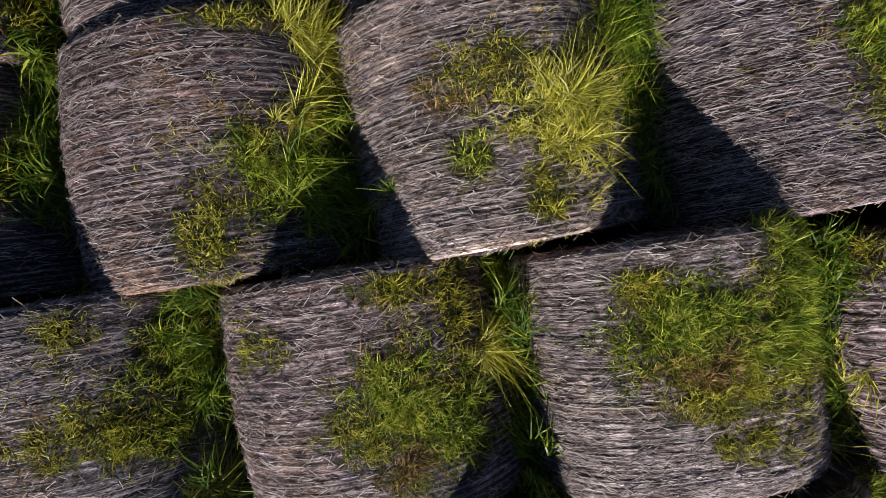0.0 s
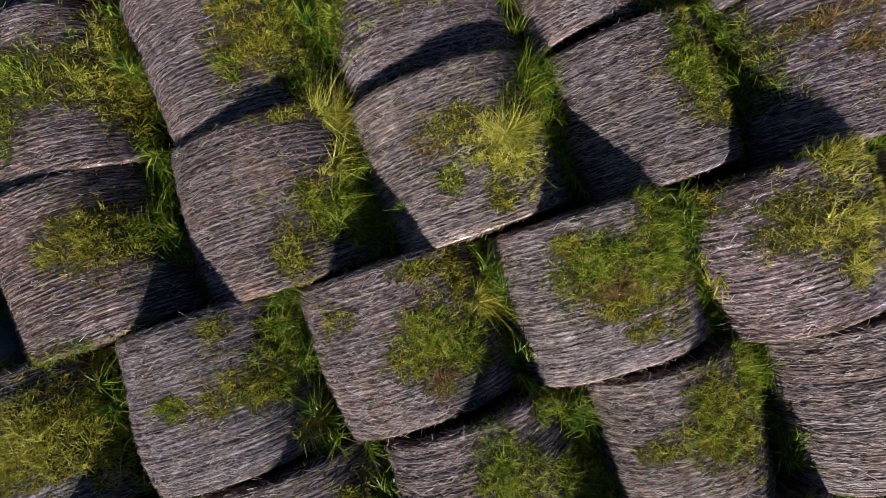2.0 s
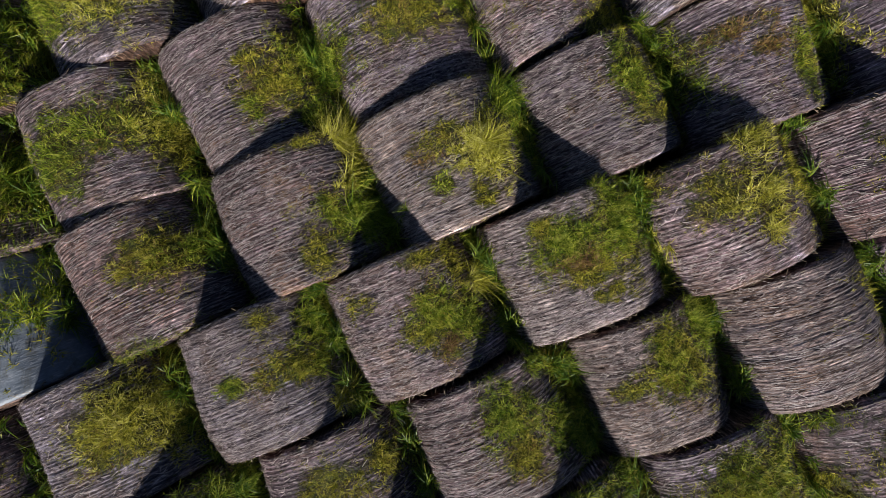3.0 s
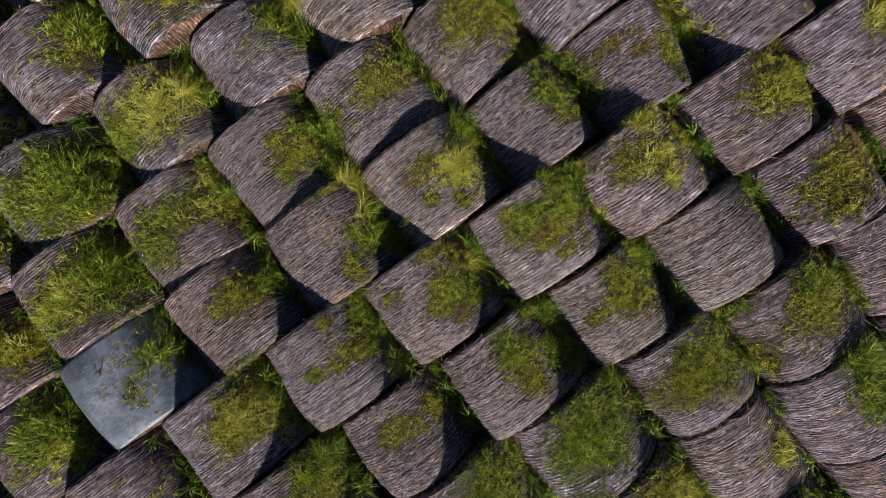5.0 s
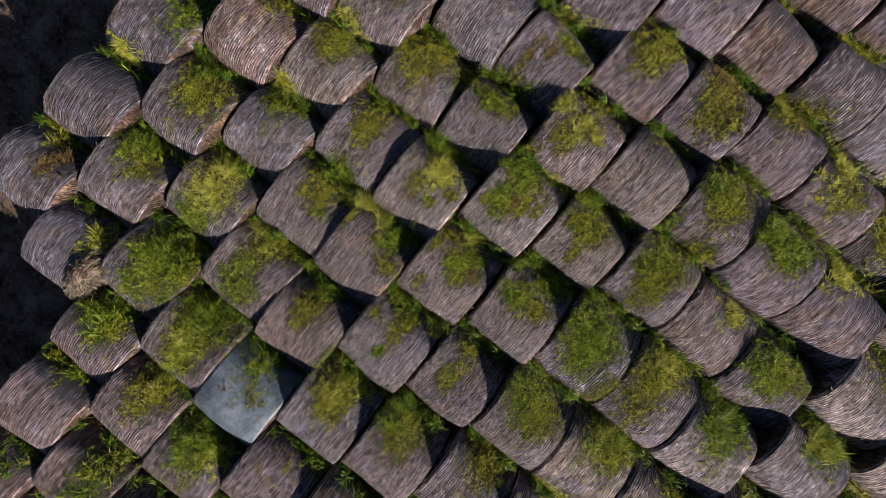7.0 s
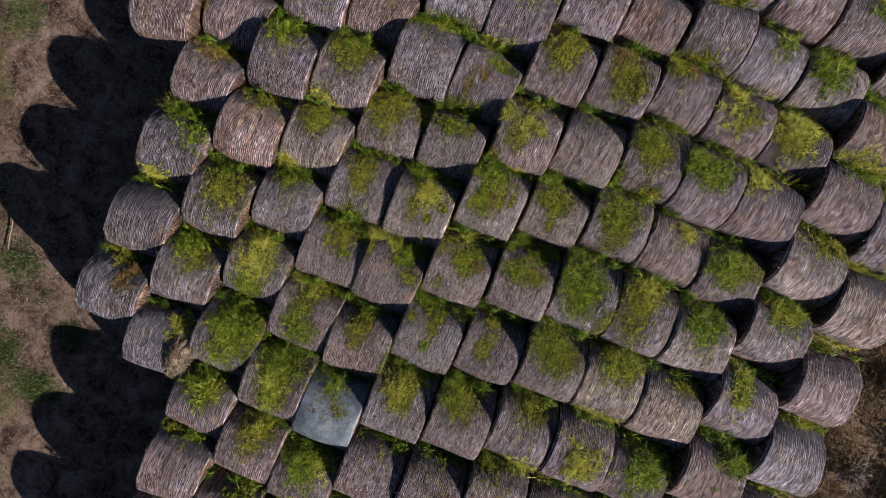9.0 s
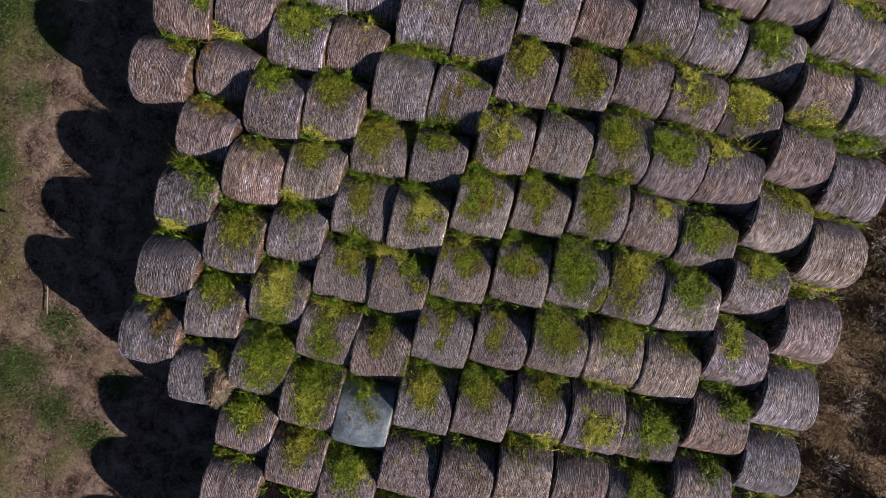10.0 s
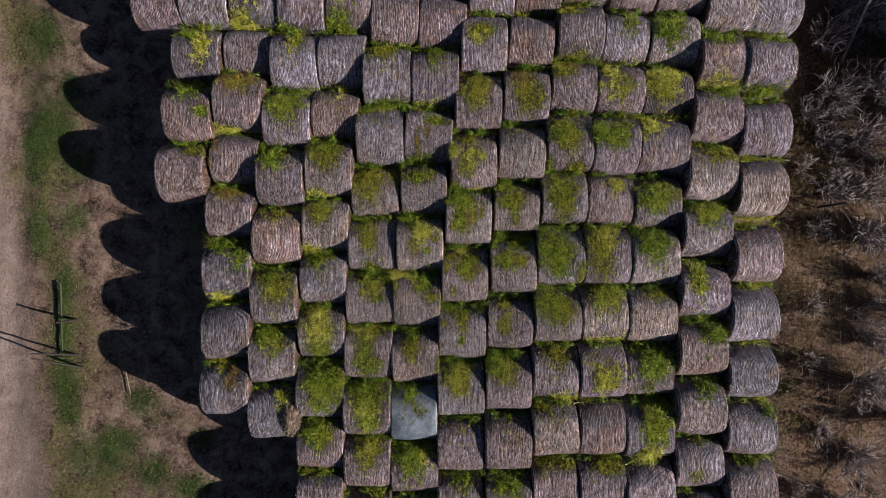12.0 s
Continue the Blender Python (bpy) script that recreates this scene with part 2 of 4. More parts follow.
def ground_material():
    n = Nodes("bare soil and litter")
    at = n.coords("Object")
    big = n.noise(at, 0.35, 5, 0.6, 0.4)
    mid = n.noise(at, 2.2, 6, 0.65, 0.5)
    fine = n.noise(at, 14.0, 6, 0.7, 0.3)
    specks = n.noise(at, 45.0, 3, 0.6)
    soil = n.ramp(mid, (0.36, (0.040, 0.024, 0.019)), (0.5, (0.165, 0.106, 0.083)), (0.66, (0.31, 0.215, 0.175)))
    litter = n.mix(n.value(fine, 0.52, 0.68, 0.0, 0.75), soil, (0.32, 0.235, 0.185), "MIX")
    litter = n.mix(n.value(fine, 0.34, 0.44, 0.7, 0.0), litter, (0.028, 0.018, 0.012), "MIX")
    moss = n.ramp(fine, (0.35, (0.030, 0.034, 0.009)), (0.52, (0.085, 0.088, 0.020)), (0.68, (0.17, 0.15, 0.05)))
    apart = n.add("SeparateXYZ", Vector=at)
    drift = n.math("ADD", apart.outputs[0], n.math("MULTIPLY", apart.outputs[1], 0.10))
    band = n.math("MULTIPLY", n.value(drift, -12.0, -10.8), n.value(drift, -10.5, -8.7, 1.0, 0.0))
    tufted = n.math("ADD", n.math("MULTIPLY", band, 0.10), n.math("ADD", n.math("MULTIPLY", big, 0.6), n.math("MULTIPLY", mid, 0.4)))
    mossy = n.mix(n.value(tufted, 0.55, 0.63, 0.0, 0.7), litter, moss, "MIX")
    edge = n.math("ADD", n.math("ADD", apart.outputs[0], n.math("MULTIPLY", apart.outputs[1], 0.12)), n.math("MULTIPLY", n.math("SUBTRACT", big, 0.5), 1.4))
    edge = n.math("ADD", edge, n.math("MULTIPLY", n.math("SUBTRACT", mid, 0.5), 1.2))
    track = n.mix(n.value(mid, 0.35, 0.65), n.ramp(fine, (0.3, (0.15, 0.103, 0.085)), (0.7, (0.27, 0.195, 0.165))), n.ramp(fine, (0.3, (0.24, 0.175, 0.15)), (0.7, (0.38, 0.29, 0.255))))
    colour = n.mix(n.value(edge, -12.0, -11.3, 1.0, 0.0), mossy, track, "MIX")
    rough = n.value(n.math("ADD", apart.outputs[0], n.math("MULTIPLY", mid, 1.2)), 9.2, 10.4)
    colour = n.mix(rough, colour, n.ramp(fine, (0.34, (0.035, 0.021, 0.015)), (0.5, (0.15, 0.092, 0.066)), (0.66, (0.29, 0.19, 0.14))))
    relief = n.bump(mid, 0.08, 0.6)
    relief = n.bump(fine, 0.03, 0.8, relief)
    relief = n.bump(specks, 0.008, 0.8, relief)
    return n.done(colour, 0.95, relief, 0.1)


GROUND = ground_material()
TWIG = strand_material("dead twig", (0.0, (0.045, 0.033, 0.031)), (0.4, (0.29, 0.225, 0.215)), (0.75, (0.58, 0.50, 0.49)), (1.0, (0.78, 0.71, 0.69)))
BRACKEN = strand_material("dead bracken", (0.0, (0.050, 0.030, 0.018)), (0.35, (0.21, 0.105, 0.055)), (0.6, (0.17, 0.15, 0.045)), (0.8, (0.28, 0.18, 0.11)), (1.0, (0.42, 0.33, 0.24)), through=0.15, clump=0.5)


# ---- mesh helpers ----
def mesh_of(name, verts, faces, material, smooth=True, uv=None):
    """A mesh from an array of places and an array of three or four corners a face."""
    verts, faces = np.asarray(verts, np.float32), np.asarray(faces, np.int32)
    me = bpy.data.meshes.new(name)
    me.vertices.add(len(verts))
    me.vertices.foreach_set("co", verts.ravel())
    sides = faces.shape[1]
    me.loops.add(faces.size)
    me.loops.foreach_set("vertex_index", faces.ravel())
    me.polygons.add(len(faces))
    me.polygons.foreach_set("loop_start", np.arange(0, faces.size, sides, dtype=np.int32))
    if uv is not None:
        layer = me.uv_layers.new(name="UVMap")
        layer.data.foreach_set("uv", np.asarray(uv, np.float32)[faces.ravel()].ravel())
    me.polygons.foreach_set("use_smooth", np.full(len(faces), smooth))
    me.update(calc_edges=True)
    me.materials.append(material)
    return me


def part(name, me, parent, label=""):
    ob = new(name, me)
    ob.parent = parent
    return tagged(ob, label)


def ribbons(paths, widths, side):
    """Flat tapering strips: paths (n, k, 3), widths (n, k), side (n, 3). Gives places and quads."""
    n, k = paths.shape[:2]
    off = side[:, None, :] * widths[:, :, None] / 2
    verts = np.stack([paths - off, paths + off], 2).reshape(-1, 3)
    base = (np.arange(n) * k * 2)[:, None] + (np.arange(k - 1) * 2)[None, :]
    base = base.ravel()
    return verts, np.stack([base, base + 1, base + 3, base + 2], 1)


def unit(a):
    return a / np.maximum(np.linalg.norm(a, axis=-1, keepdims=True), 1e-9)


def spikes(paths, widths, side):
    """Strips that end in a point, as triangles: paths (n, k, 3); widths (k - 1) of all but the tip, times n."""
    n, k = paths.shape[:2]
    off = side[:, None, :] * widths[:, :, None] / 2
    body = np.stack([paths[:, :-1] - off, paths[:, :-1] + off], 2).reshape(n, -1, 3)
    verts = np.concatenate([body, paths[:, -1:]], 1).reshape(-1, 3)
    per = 2 * (k - 1) + 1
    tri = []
    for j in range(k - 2):
        tri += [(2 * j, 2 * j + 1, 2 * j + 3), (2 * j, 2 * j + 3, 2 * j + 2)]
    tri.append((2 * k - 4, 2 * k - 3, 2 * k - 2))
    return verts, ((np.arange(n) * per)[:, None, None] + np.array(tri)[None]).reshape(-1, 3)


def blades(rng, roots, normals, length, width, lean, droop, side_dir=None, knees=3):
    """Grass blades that leave the surface, lean to one side and droop."""
    n = len(roots)
    rand = unit(rng.normal(size=(n, 3)) * (1, 1, 0.35))
    if side_dir is not None:
        rand = unit(rand + np.asarray(side_dir))
    up = unit(normals * (1 - lean) + np.array((0, 0, 0.55)) + rand * lean)
    long = (length * rng.uniform(0.55, 1.25, n))[:, None]
    ts = np.linspace(0, 1, knees)
    drop = droop * rng.uniform(0.3, 1.5, n)[:, None]
    swerve = unit(np.cross(rand, (0, 0, 1.0))) * rng.normal(0, 0.4, (n, 1))
    paths = np.stack([roots + up * long * t + (rand * 0.8 + swerve) * long * drop * t * t - np.array((0, 0, 1.0)) * long * drop * (0.55 * t * t + 0.25 * t ** 4) for t in ts], 1)
    side = unit(np.cross(up, rand) + rng.normal(size=(n, 3)) * 0.25)
    w = (width * rng.uniform(0.7, 1.4, n))[:, None] * np.array({2: [1.0], 3: [1.0, 0.85], 4: [1.0, 0.95, 0.7], 5: [0.8, 1.0, 0.9, 0.6]}[knees])[None, :]
    return spikes(paths, w, side)


# ---- the ground ----
def steps_out():
    near = np.arange(-17, 17.01, 0.2)
    far = np.array([19, 22, 27, 35, 50, 80, 140, 260, 500, 900, 1500.0])
    return np.concatenate([-far[::-1], near, far])


def lie(x, y):
    """Height of the ground."""
    bumps = 0.05 * np.sin(x * 1.3 + 2 * np.sin(y * 0.6)) * np.cos(y * 1.1 + x * 0.4) + 0.02 * np.sin(x * 5.1 + y * 3.7) * np.sin(y * 4.3 - x * 2.2)
    ditch = -0.25 * np.exp(-((x - 12.0) / 1.2) ** 2)
    ruts = -0.05 * np.exp(-((x + 11.7) / 0.35) ** 2)
    fade = np.exp(-(np.maximum(np.hypot(x, y) - 16, 0) / 20) ** 2)
    return (bumps + ditch + ruts) * fade - 0.03


gx = steps_out()
xx, yy = np.meshgrid(gx, gx, indexing="ij")
ground_verts = np.stack([xx, yy, lie(xx, yy)], 2).reshape(-1, 3)
side_n = len(gx)
ii, jj = np.meshgrid(np.arange(side_n - 1), np.arange(side_n - 1), indexing="ij")
corner = (ii * side_n + jj).ravel()
ground_faces = np.stack([corner, corner + side_n, corner + side_n + 1, corner + 1], 1)
ground = tagged(new("ground", mesh_of("ground", ground_verts, ground_faces, GROUND)), "brown trampled soil with straw litter and mossy grass", "ground", kind="structure")


# ---- hay bales ----
def lean_of(v):
    """How far the rows of bales drift sideways, and their slope."""
    return 0.0643 * v + 0.00693 * v * v, 0.0643 + 0.01386 * v


BALES = {}


class Bale:
    """A round bale on its side: x along the axis, y across, z up from the ground."""

    def __init__(self, key, u, v, radius, length, yaw, seed):
        self.key, self.u, self.v, self.radius, self.length, self.yaw = key, u, v, radius, length, yaw
        self.rng = np.random.default_rng(seed)
        r = self.rng
        self.height = radius * r.uniform(1.92, 2.02)
        self.waves = [(r.uniform(1.5, 5), r.integers(1, 5), r.uniform(0, 6.28), r.uniform(0.006, 0.016)) for _ in range(6)]
        self.taper = r.uniform(-0.025, 0.025)
        self.sag = r.uniform(0.02, 0.085)
        self.patches = []
        # dark blotches that lay the +y side's shade into the colour
        self.shade_stains = [(r.uniform(-0.5, 0.5), r.uniform(0.28, 0.75), r.uniform(0.2, 0.55), r.uniform(0.14, 0.32), r.uniform(0.3, 0.85)) for _ in range(3)]

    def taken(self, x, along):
        """How far moss, rot and the +y side's painted shade reach at x along the axis and so many metres round from the
        crest.
        """
        growth, damp_shade = np.zeros_like(x), np.zeros_like(x)
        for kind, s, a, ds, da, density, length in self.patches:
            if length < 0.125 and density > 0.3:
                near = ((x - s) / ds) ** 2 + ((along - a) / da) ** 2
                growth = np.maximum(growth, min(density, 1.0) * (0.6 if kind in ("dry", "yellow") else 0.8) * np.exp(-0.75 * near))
                damp_shade = np.maximum(damp_shade, 0.62 * np.exp(-0.42 * near))
        for s, a, ds, da, deep in self.shade_stains:
            damp_shade = np.maximum(damp_shade, deep * np.exp(-((x - s) / ds) ** 2 - ((along - a) / da) ** 2))
        return growth, damp_shade

    def surface(self, x, phi, lift=0.0):
        """Place and outward direction at x along the axis and phi round from the crest (towards +y)."""
        half = self.length / 2
        s = np.clip(np.abs(x) / half, 0, 1)
        edge = np.clip((np.abs(x) - (half - 0.05)) / 0.05, 0, 1)
        rr = self.radius * (1 + self.taper * x / half) - 0.016 * s ** 2 - 0.045 * (1 - np.sqrt(np.clip(1 - edge ** 2, 0, 1)))
        square = np.where(phi < 0, 2.65, 2.3)
        full = (np.abs(np.sin(phi)) ** square + np.abs(np.cos(phi)) ** square) ** (-1 / square)
        rr = rr * full * (1 - self.sag * np.exp(-((phi - 0.85) / 0.42) ** 2))
        for fx, fp, ph, amp in self.waves:
            rr = rr + amp * np.sin(fx * x + ph) * np.cos(fp * phi + ph * 1.7)
        rr = rr + 0.004 * np.sin(x * 61 + 2.0 * np.sin(x * 9 + phi))
        rr = rr + lift
        y, z = np.sin(phi) * rr, np.cos(phi) * rr
        z = np.where(z < 0, z * 0.96, z * 1.0)
        centre = self.height - self.radius
        z = np.maximum(z + centre, 0.0 * z)
        n = np.stack([0 * phi + np.sign(x) * edge * 0.8, np.sin(phi), np.cos(phi)], -1)
        return np.stack([x + 0 * phi, y, z], -1), unit(n)


ROOM = {"d": 1.17, "e": 1.17, "f": 1.20, "g": 1.17, "h": 1.165, "i": 1.15, "j": 1.15, "k": 1.16}


def bale_column(column, u, edges):
    """One line of bales lying side by side, from the far end to the near end."""
    for i in range(len(edges) - 1):
        a, b = edges[i], edges[i + 1]
        radius = min(max((a - b) / 2, 0.63), 0.725)
        v = (b + radius if a - b > 1.45 else (a + b) / 2) - 0.045
        shift, slope = lean_of(v)
        rng = random.Random(f"{column}{i}")
        shift += {"c": 0.14, "d": 0.075, "e": 0.09, "f": 0.08, "g": 0.03}.get(column, 0.0) * min(max((2.0 - v) / 4, 0), 1)
        shift -= {"h": 0.09, "i": 0.09, "j": 0.06, "k": 0.05, "n": 0.09}.get(column, 0.0) * min(max((v - 2.5) / 3, 0), 1)
        longest = ROOM.get(column, 1.21)
        BALES[column, i] = Bale((column, i), u + 0.57 + shift, v, radius * 1.03, rng.uniform(longest - 0.04, longest), 0.035 - 0.5 * math.atan(slope) + rng.uniform(-0.035, 0.035), len(BALES) + 11)


bale_column("a", -8.41, [8.46, 7.07, 5.69])
bale_column("b", -7.21, [8.49, 7.11, 5.73, 4.37, 2.81, 1.33])
bale_column("c", -5.98, [8.46, 7.07, 5.69, 4.57, 3.06, 1.74, 0.39, -1.14, -2.67, -4.07])
bale_column("d", -4.75, [8.43, 7.01, 5.59, 4.13, 2.69, 1.19, -0.27, -1.77, -3.26, -4.65])
bale_column("e", -3.57, [8.34, 6.97, 5.59, 4.18, 2.86, 1.42, 0.07, -1.27, -2.63, -4.14, -5.44, -6.82, -8.18, -9.55])
bale_column("f", -2.39, [8.03, 6.67, 5.29, 3.76, 2.25, 0.92, -0.45, -1.78, -3.13, -4.55, -5.9, -7.28, -8.65, -10.0])
bale_column("g", -1.18, [7.92, 6.54, 5.15, 3.69, 2.28, 0.97, -0.46, -1.84, -3.24, -4.69, -6.03, -7.39, -8.75, -10.12])
bale_column("h", 0.00, [8.77, 7.41, 6.03, 4.55, 3.09, 1.61, 0.19, -1.23, -2.62, -4.07, -5.46, -6.84, -8.21, -9.58])
bale_column("i", 1.18, [8.81, 7.44, 6.07, 4.7, 3.25, 1.83, 0.51, -1.01, -2.39, -3.92, -5.42, -6.79, -8.16, -9.53])
bale_column("j", 2.34, [9.03, 7.68, 6.3, 4.88, 3.57, 2.08, 0.75, -0.79, -2.22, -3.63, -5.07, -6.45, -7.83, -9.19])
bale_column("k", 3.50, [8.88, 7.54, 6.16, 4.82, 3.5, 2.01, 0.71, -0.77, -2.19, -3.63, -5.05, -6.42, -7.8, -9.18])
bale_column("l", 4.67, [8.81, 7.46, 6.09, 4.77, 3.46, 2.0, 0.63, -0.8, -2.22, -3.58, -5.12, -6.51, -7.87, -9.25])
bale_column("m", 5.92, [8.39, 7.01, 5.65, 4.17, 2.75, 1.32, -0.1, -1.62, -3.06, -4.53, -5.9, -7.28, -8.64, -10.0])
bale_column("n", 7.17, [9.74, 8.34, 6.97, 5.59, 4.1, 2.41, 0.95, -0.73, -2.21, -3.63, -5.06, -6.44, -7.82, -9.18])


def hay_roll(bale, parent, material, fine):
    """The roll itself with its two ends."""
    around, along = (112, 30) if fine else (48, 12)
    xs = np.concatenate([np.linspace(-1, 1, along - 8) * (bale.length / 2 - 0.05), bale.length / 2 - 0.05 + 0.05 * np.sin(np.linspace(0.35, math.pi / 2, 4)), -(bale.length / 2 - 0.05 + 0.05 * np.sin(np.linspace(0.35, math.pi / 2, 4)))])
    xs = np.sort(xs)
    phi = np.linspace(-math.pi, math.pi, around + 1)
    X, P = np.meshgrid(xs, phi, indexing="ij")
    places, _ = bale.surface(X, P)
    verts = places.reshape(-1, 3)
    uv = np.stack([X, P * bale.radius], -1).reshape(-1, 2)
    k = around + 1
    a, b = np.meshgrid(np.arange(len(xs) - 1), np.arange(around), indexing="ij")
    c = (a * k + b).ravel()
    faces = np.stack([c, c + k, c + k + 1, c + 1], 1)
    me = mesh_of("roll", verts, faces, material, uv=uv)
    growth, damp_shade = bale.taken(X, P * bale.radius)
    for layer, values in (("growth", growth), ("damp_shade", damp_shade)):
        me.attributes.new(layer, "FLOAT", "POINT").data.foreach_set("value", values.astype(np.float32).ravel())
    part("roll", me, parent)
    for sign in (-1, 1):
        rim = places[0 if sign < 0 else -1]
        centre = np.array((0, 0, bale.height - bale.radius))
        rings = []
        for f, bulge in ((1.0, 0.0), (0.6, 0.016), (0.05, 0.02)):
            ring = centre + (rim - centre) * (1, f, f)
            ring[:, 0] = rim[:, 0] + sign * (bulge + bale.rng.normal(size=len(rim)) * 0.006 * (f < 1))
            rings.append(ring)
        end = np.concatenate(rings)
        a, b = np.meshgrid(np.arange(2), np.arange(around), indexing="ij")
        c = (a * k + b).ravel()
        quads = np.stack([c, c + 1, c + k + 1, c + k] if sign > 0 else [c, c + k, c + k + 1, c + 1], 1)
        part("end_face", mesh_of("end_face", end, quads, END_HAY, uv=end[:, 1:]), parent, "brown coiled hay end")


def net_wrap(bale, parent, count, segments, weight):
    """Strands of net wrap laid round the roll."""
    r = bale.rng
    x0 = (np.arange(count) + r.uniform(-0.3, 0.3, count)) / count * (bale.length - 0.08) - (bale.length - 0.08) / 2
    start = -1.75 + r.uniform(0, 0.9, count) * (r.random(count) < 0.5)
    stop = 1.75 - r.uniform(0, 1.3, count) * (r.random(count) < 0.6)
    t = np.linspace(0, 1, segments)[None, :]
    phi = start[:, None] + (stop - start)[:, None] * t
    x = x0[:, None] + r.uniform(-0.02, 0.02, count)[:, None] * t + 0.003 * np.sin(phi * 4 + x0[:, None] * 40)
    places, _ = bale.surface(x, phi, 0.005)
    wide = (r.uniform(0.0018, 0.0042, count) * weight * (1.0 if segments > 20 else 1.15))[:, None] * np.ones((1, segments))
    verts, faces = ribbons(places, wide, np.tile((1.0, 0, 0), (count, 1)))
    growth, damp_shade = bale.taken(x, phi * bale.radius)
    bare = (growth + 0.35 * damp_shade + r.uniform(0, 0.25, growth.shape) < 0.45)[:, :-1]
    faces = faces[bare.ravel()]
    part("net_wrap", mesh_of("net_wrap", verts, faces, NET), parent, "pale strands of net wrap")["kind"] = "stuff"


def loose_straw(bale, parent, count, length, width):
    """Short straws matted on the surface, most of them round the roll."""
    r = bale.rng
    x = r.uniform(-0.5, 0.5, count) * (bale.length - 0.02)
    phi = r.uniform(-1.7, 1.6, count)
    growth, damp_shade = bale.taken(x, phi * bale.radius)
    keep = r.random(count) > 1.25 * growth + 0.9 * damp_shade
    x, phi, count = x[keep], phi[keep], int(keep.sum())
    turn = r.normal(0, r.uniform(0.25, 0.6) if length < 0.07 else 0.2, count)
    long = length * r.uniform(0.4, 1.5, count)
    t = np.linspace(-0.5, 0.5, 2)[None, :]
    xs = np.clip(x[:, None] + np.sin(turn)[:, None] * long[:, None] * t, -bale.length / 2, bale.length / 2)
    ps = phi[:, None] + np.cos(turn)[:, None] * long[:, None] * t / bale.radius
    places, out = bale.surface(xs, ps)
    places = places + out * (r.uniform(0.001, 0.009, count)[:, None] + 0.012 * r.random((count, 2)) * (r.random((count, 1)) < 0.2))[:, :, None]
    side = unit(np.stack([np.cos(turn), -np.sin(turn) * np.cos(phi), np.sin(turn) * np.sin(phi)], -1))
    wide = width * r.uniform(0.6, 1.5, count)[:, None] * np.ones((1, 2))
    verts, faces = ribbons(places, wide, side)
    part("loose_straw", mesh_of("loose_straw", verts, faces, STRAW), parent, "matted grey straw")["kind"] = "stuff"


def grow(column, i, kind, s, across, along_size, across_size, density=1.0, length=0.05):
    """Notes a patch of growth: s along the axis and across from the crest, in metres round the roll."""
    if (column, i) in BALES:
        BALES[column, i].patches.append((kind, s, across, along_size, across_size, density, length))


# growth on the bales, as it is spread over them
grow("b", 2, "green", -0.21, 0.39, 0.34, 0.20, 1, 0.04)
grow("b", 2, "yellow", 0.20, 0.06, 0.20, 0.41, 1, 0.052)
grow("b", 3, "green", 0.03, 0.51, 0.40, 0.25, 1, 0.04)
grow("b", 3, "green", 0.40, -0.05, 0.19, 0.19, 1, 0.04)
grow("b", 4, "olive", 0.38, 0.52, 0.31, 0.17, 1, 0.032)
grow("c", 1, "yellow", -0.30, -0.78, 0.50, 0.63, 1, 0.052)
grow("c", 3, "dry", -0.08, 0.60, 0.55, 0.42, 1, 0.035)
grow("c", 3, "olive", -0.04, 0.47, 0.47, 0.30, 1, 0.032)
grow("c", 3, "yellow", -0.35, -0.86, 0.55, 0.21, 1, 0.052)
grow("c", 4, "dry", -0.46, 0.07, 0.12, 0.47, 0.5, 0.035)
grow("c", 5, "dry", -0.05, 0.50, 0.46, 0.24, 1, 0.035)
grow("c", 5, "olive", -0.09, 0.61, 0.46, 0.28, 1, 0.032)
grow("c", 6, "green", -0.10, 0.79, 0.46, 0.33, 1, 0.065)
grow("c", 6, "green", 0.37, 0.37, 0.21, 0.43, 1, 0.04)
grow("c", 6, "yellow", -0.15, -0.71, 0.31, 0.22, 1, 0.052)
grow("c", 8, "dry", 0.24, 0.31, 0.23, 0.43, 1, 0.035)
grow("c", 8, "olive", 0.00, 0.70, 0.24, 0.22, 1, 0.032)
grow("d", 1, "green", -0.39, -0.87, 0.65, 0.22, 1, 0.04)
grow("d", 2, "olive", 0.04, 0.40, 0.19, 0.46, 1, 0.032)
grow("d", 3, "green", -0.04, 0.22, 0.42, 0.44, 1.4, 0.04)
grow("d", 4, "green", -0.20, 0.60, 0.30, 0.44, 1, 0.065)
grow("d", 5, "olive", -0.11, 0.64, 0.37, 0.28, 0.6, 0.032)
grow("d", 6, "olive", 0.09, 0.19, 0.42, 0.43, 1, 0.032)
grow("d", 6, "green", -0.04, 0.50, 0.28, 0.37, 1, 0.04)
grow("d", 7, "green", -0.12, 0.60, 0.34, 0.43, 1, 0.065)
grow("d", 7, "olive", 0.14, 0.30, 0.24, 0.26, 1, 0.032)
grow("d", 8, "yellow", 0.35, 0.36, 0.20, 0.34, 1.3, 0.052)
grow("e", 1, "green", -0.27, -0.74, 0.47, 0.55, 1, 0.04)
grow("e", 3, "yellow", 0.12, 0.75, 0.12, 0.25, 0.6, 0.13)
grow("e", 4, "olive", -0.06, 0.34, 0.43, 0.45, 1, 0.032)
grow("e", 4, "green", -0.07, 0.43, 0.36, 0.44, 1, 0.04)
grow("e", 4, "yellow", -0.32, -0.71, 0.29, 0.16, 1, 0.052)
grow("e", 5, "yellow", -0.39, -0.68, 0.12, 0.13, 1, 0.13)
grow("e", 5, "olive", -0.13, 0.31, 0.31, 0.35, 1, 0.032)
grow("e", 5, "green", -0.01, 0.31, 0.22, 0.25, 1, 0.04)
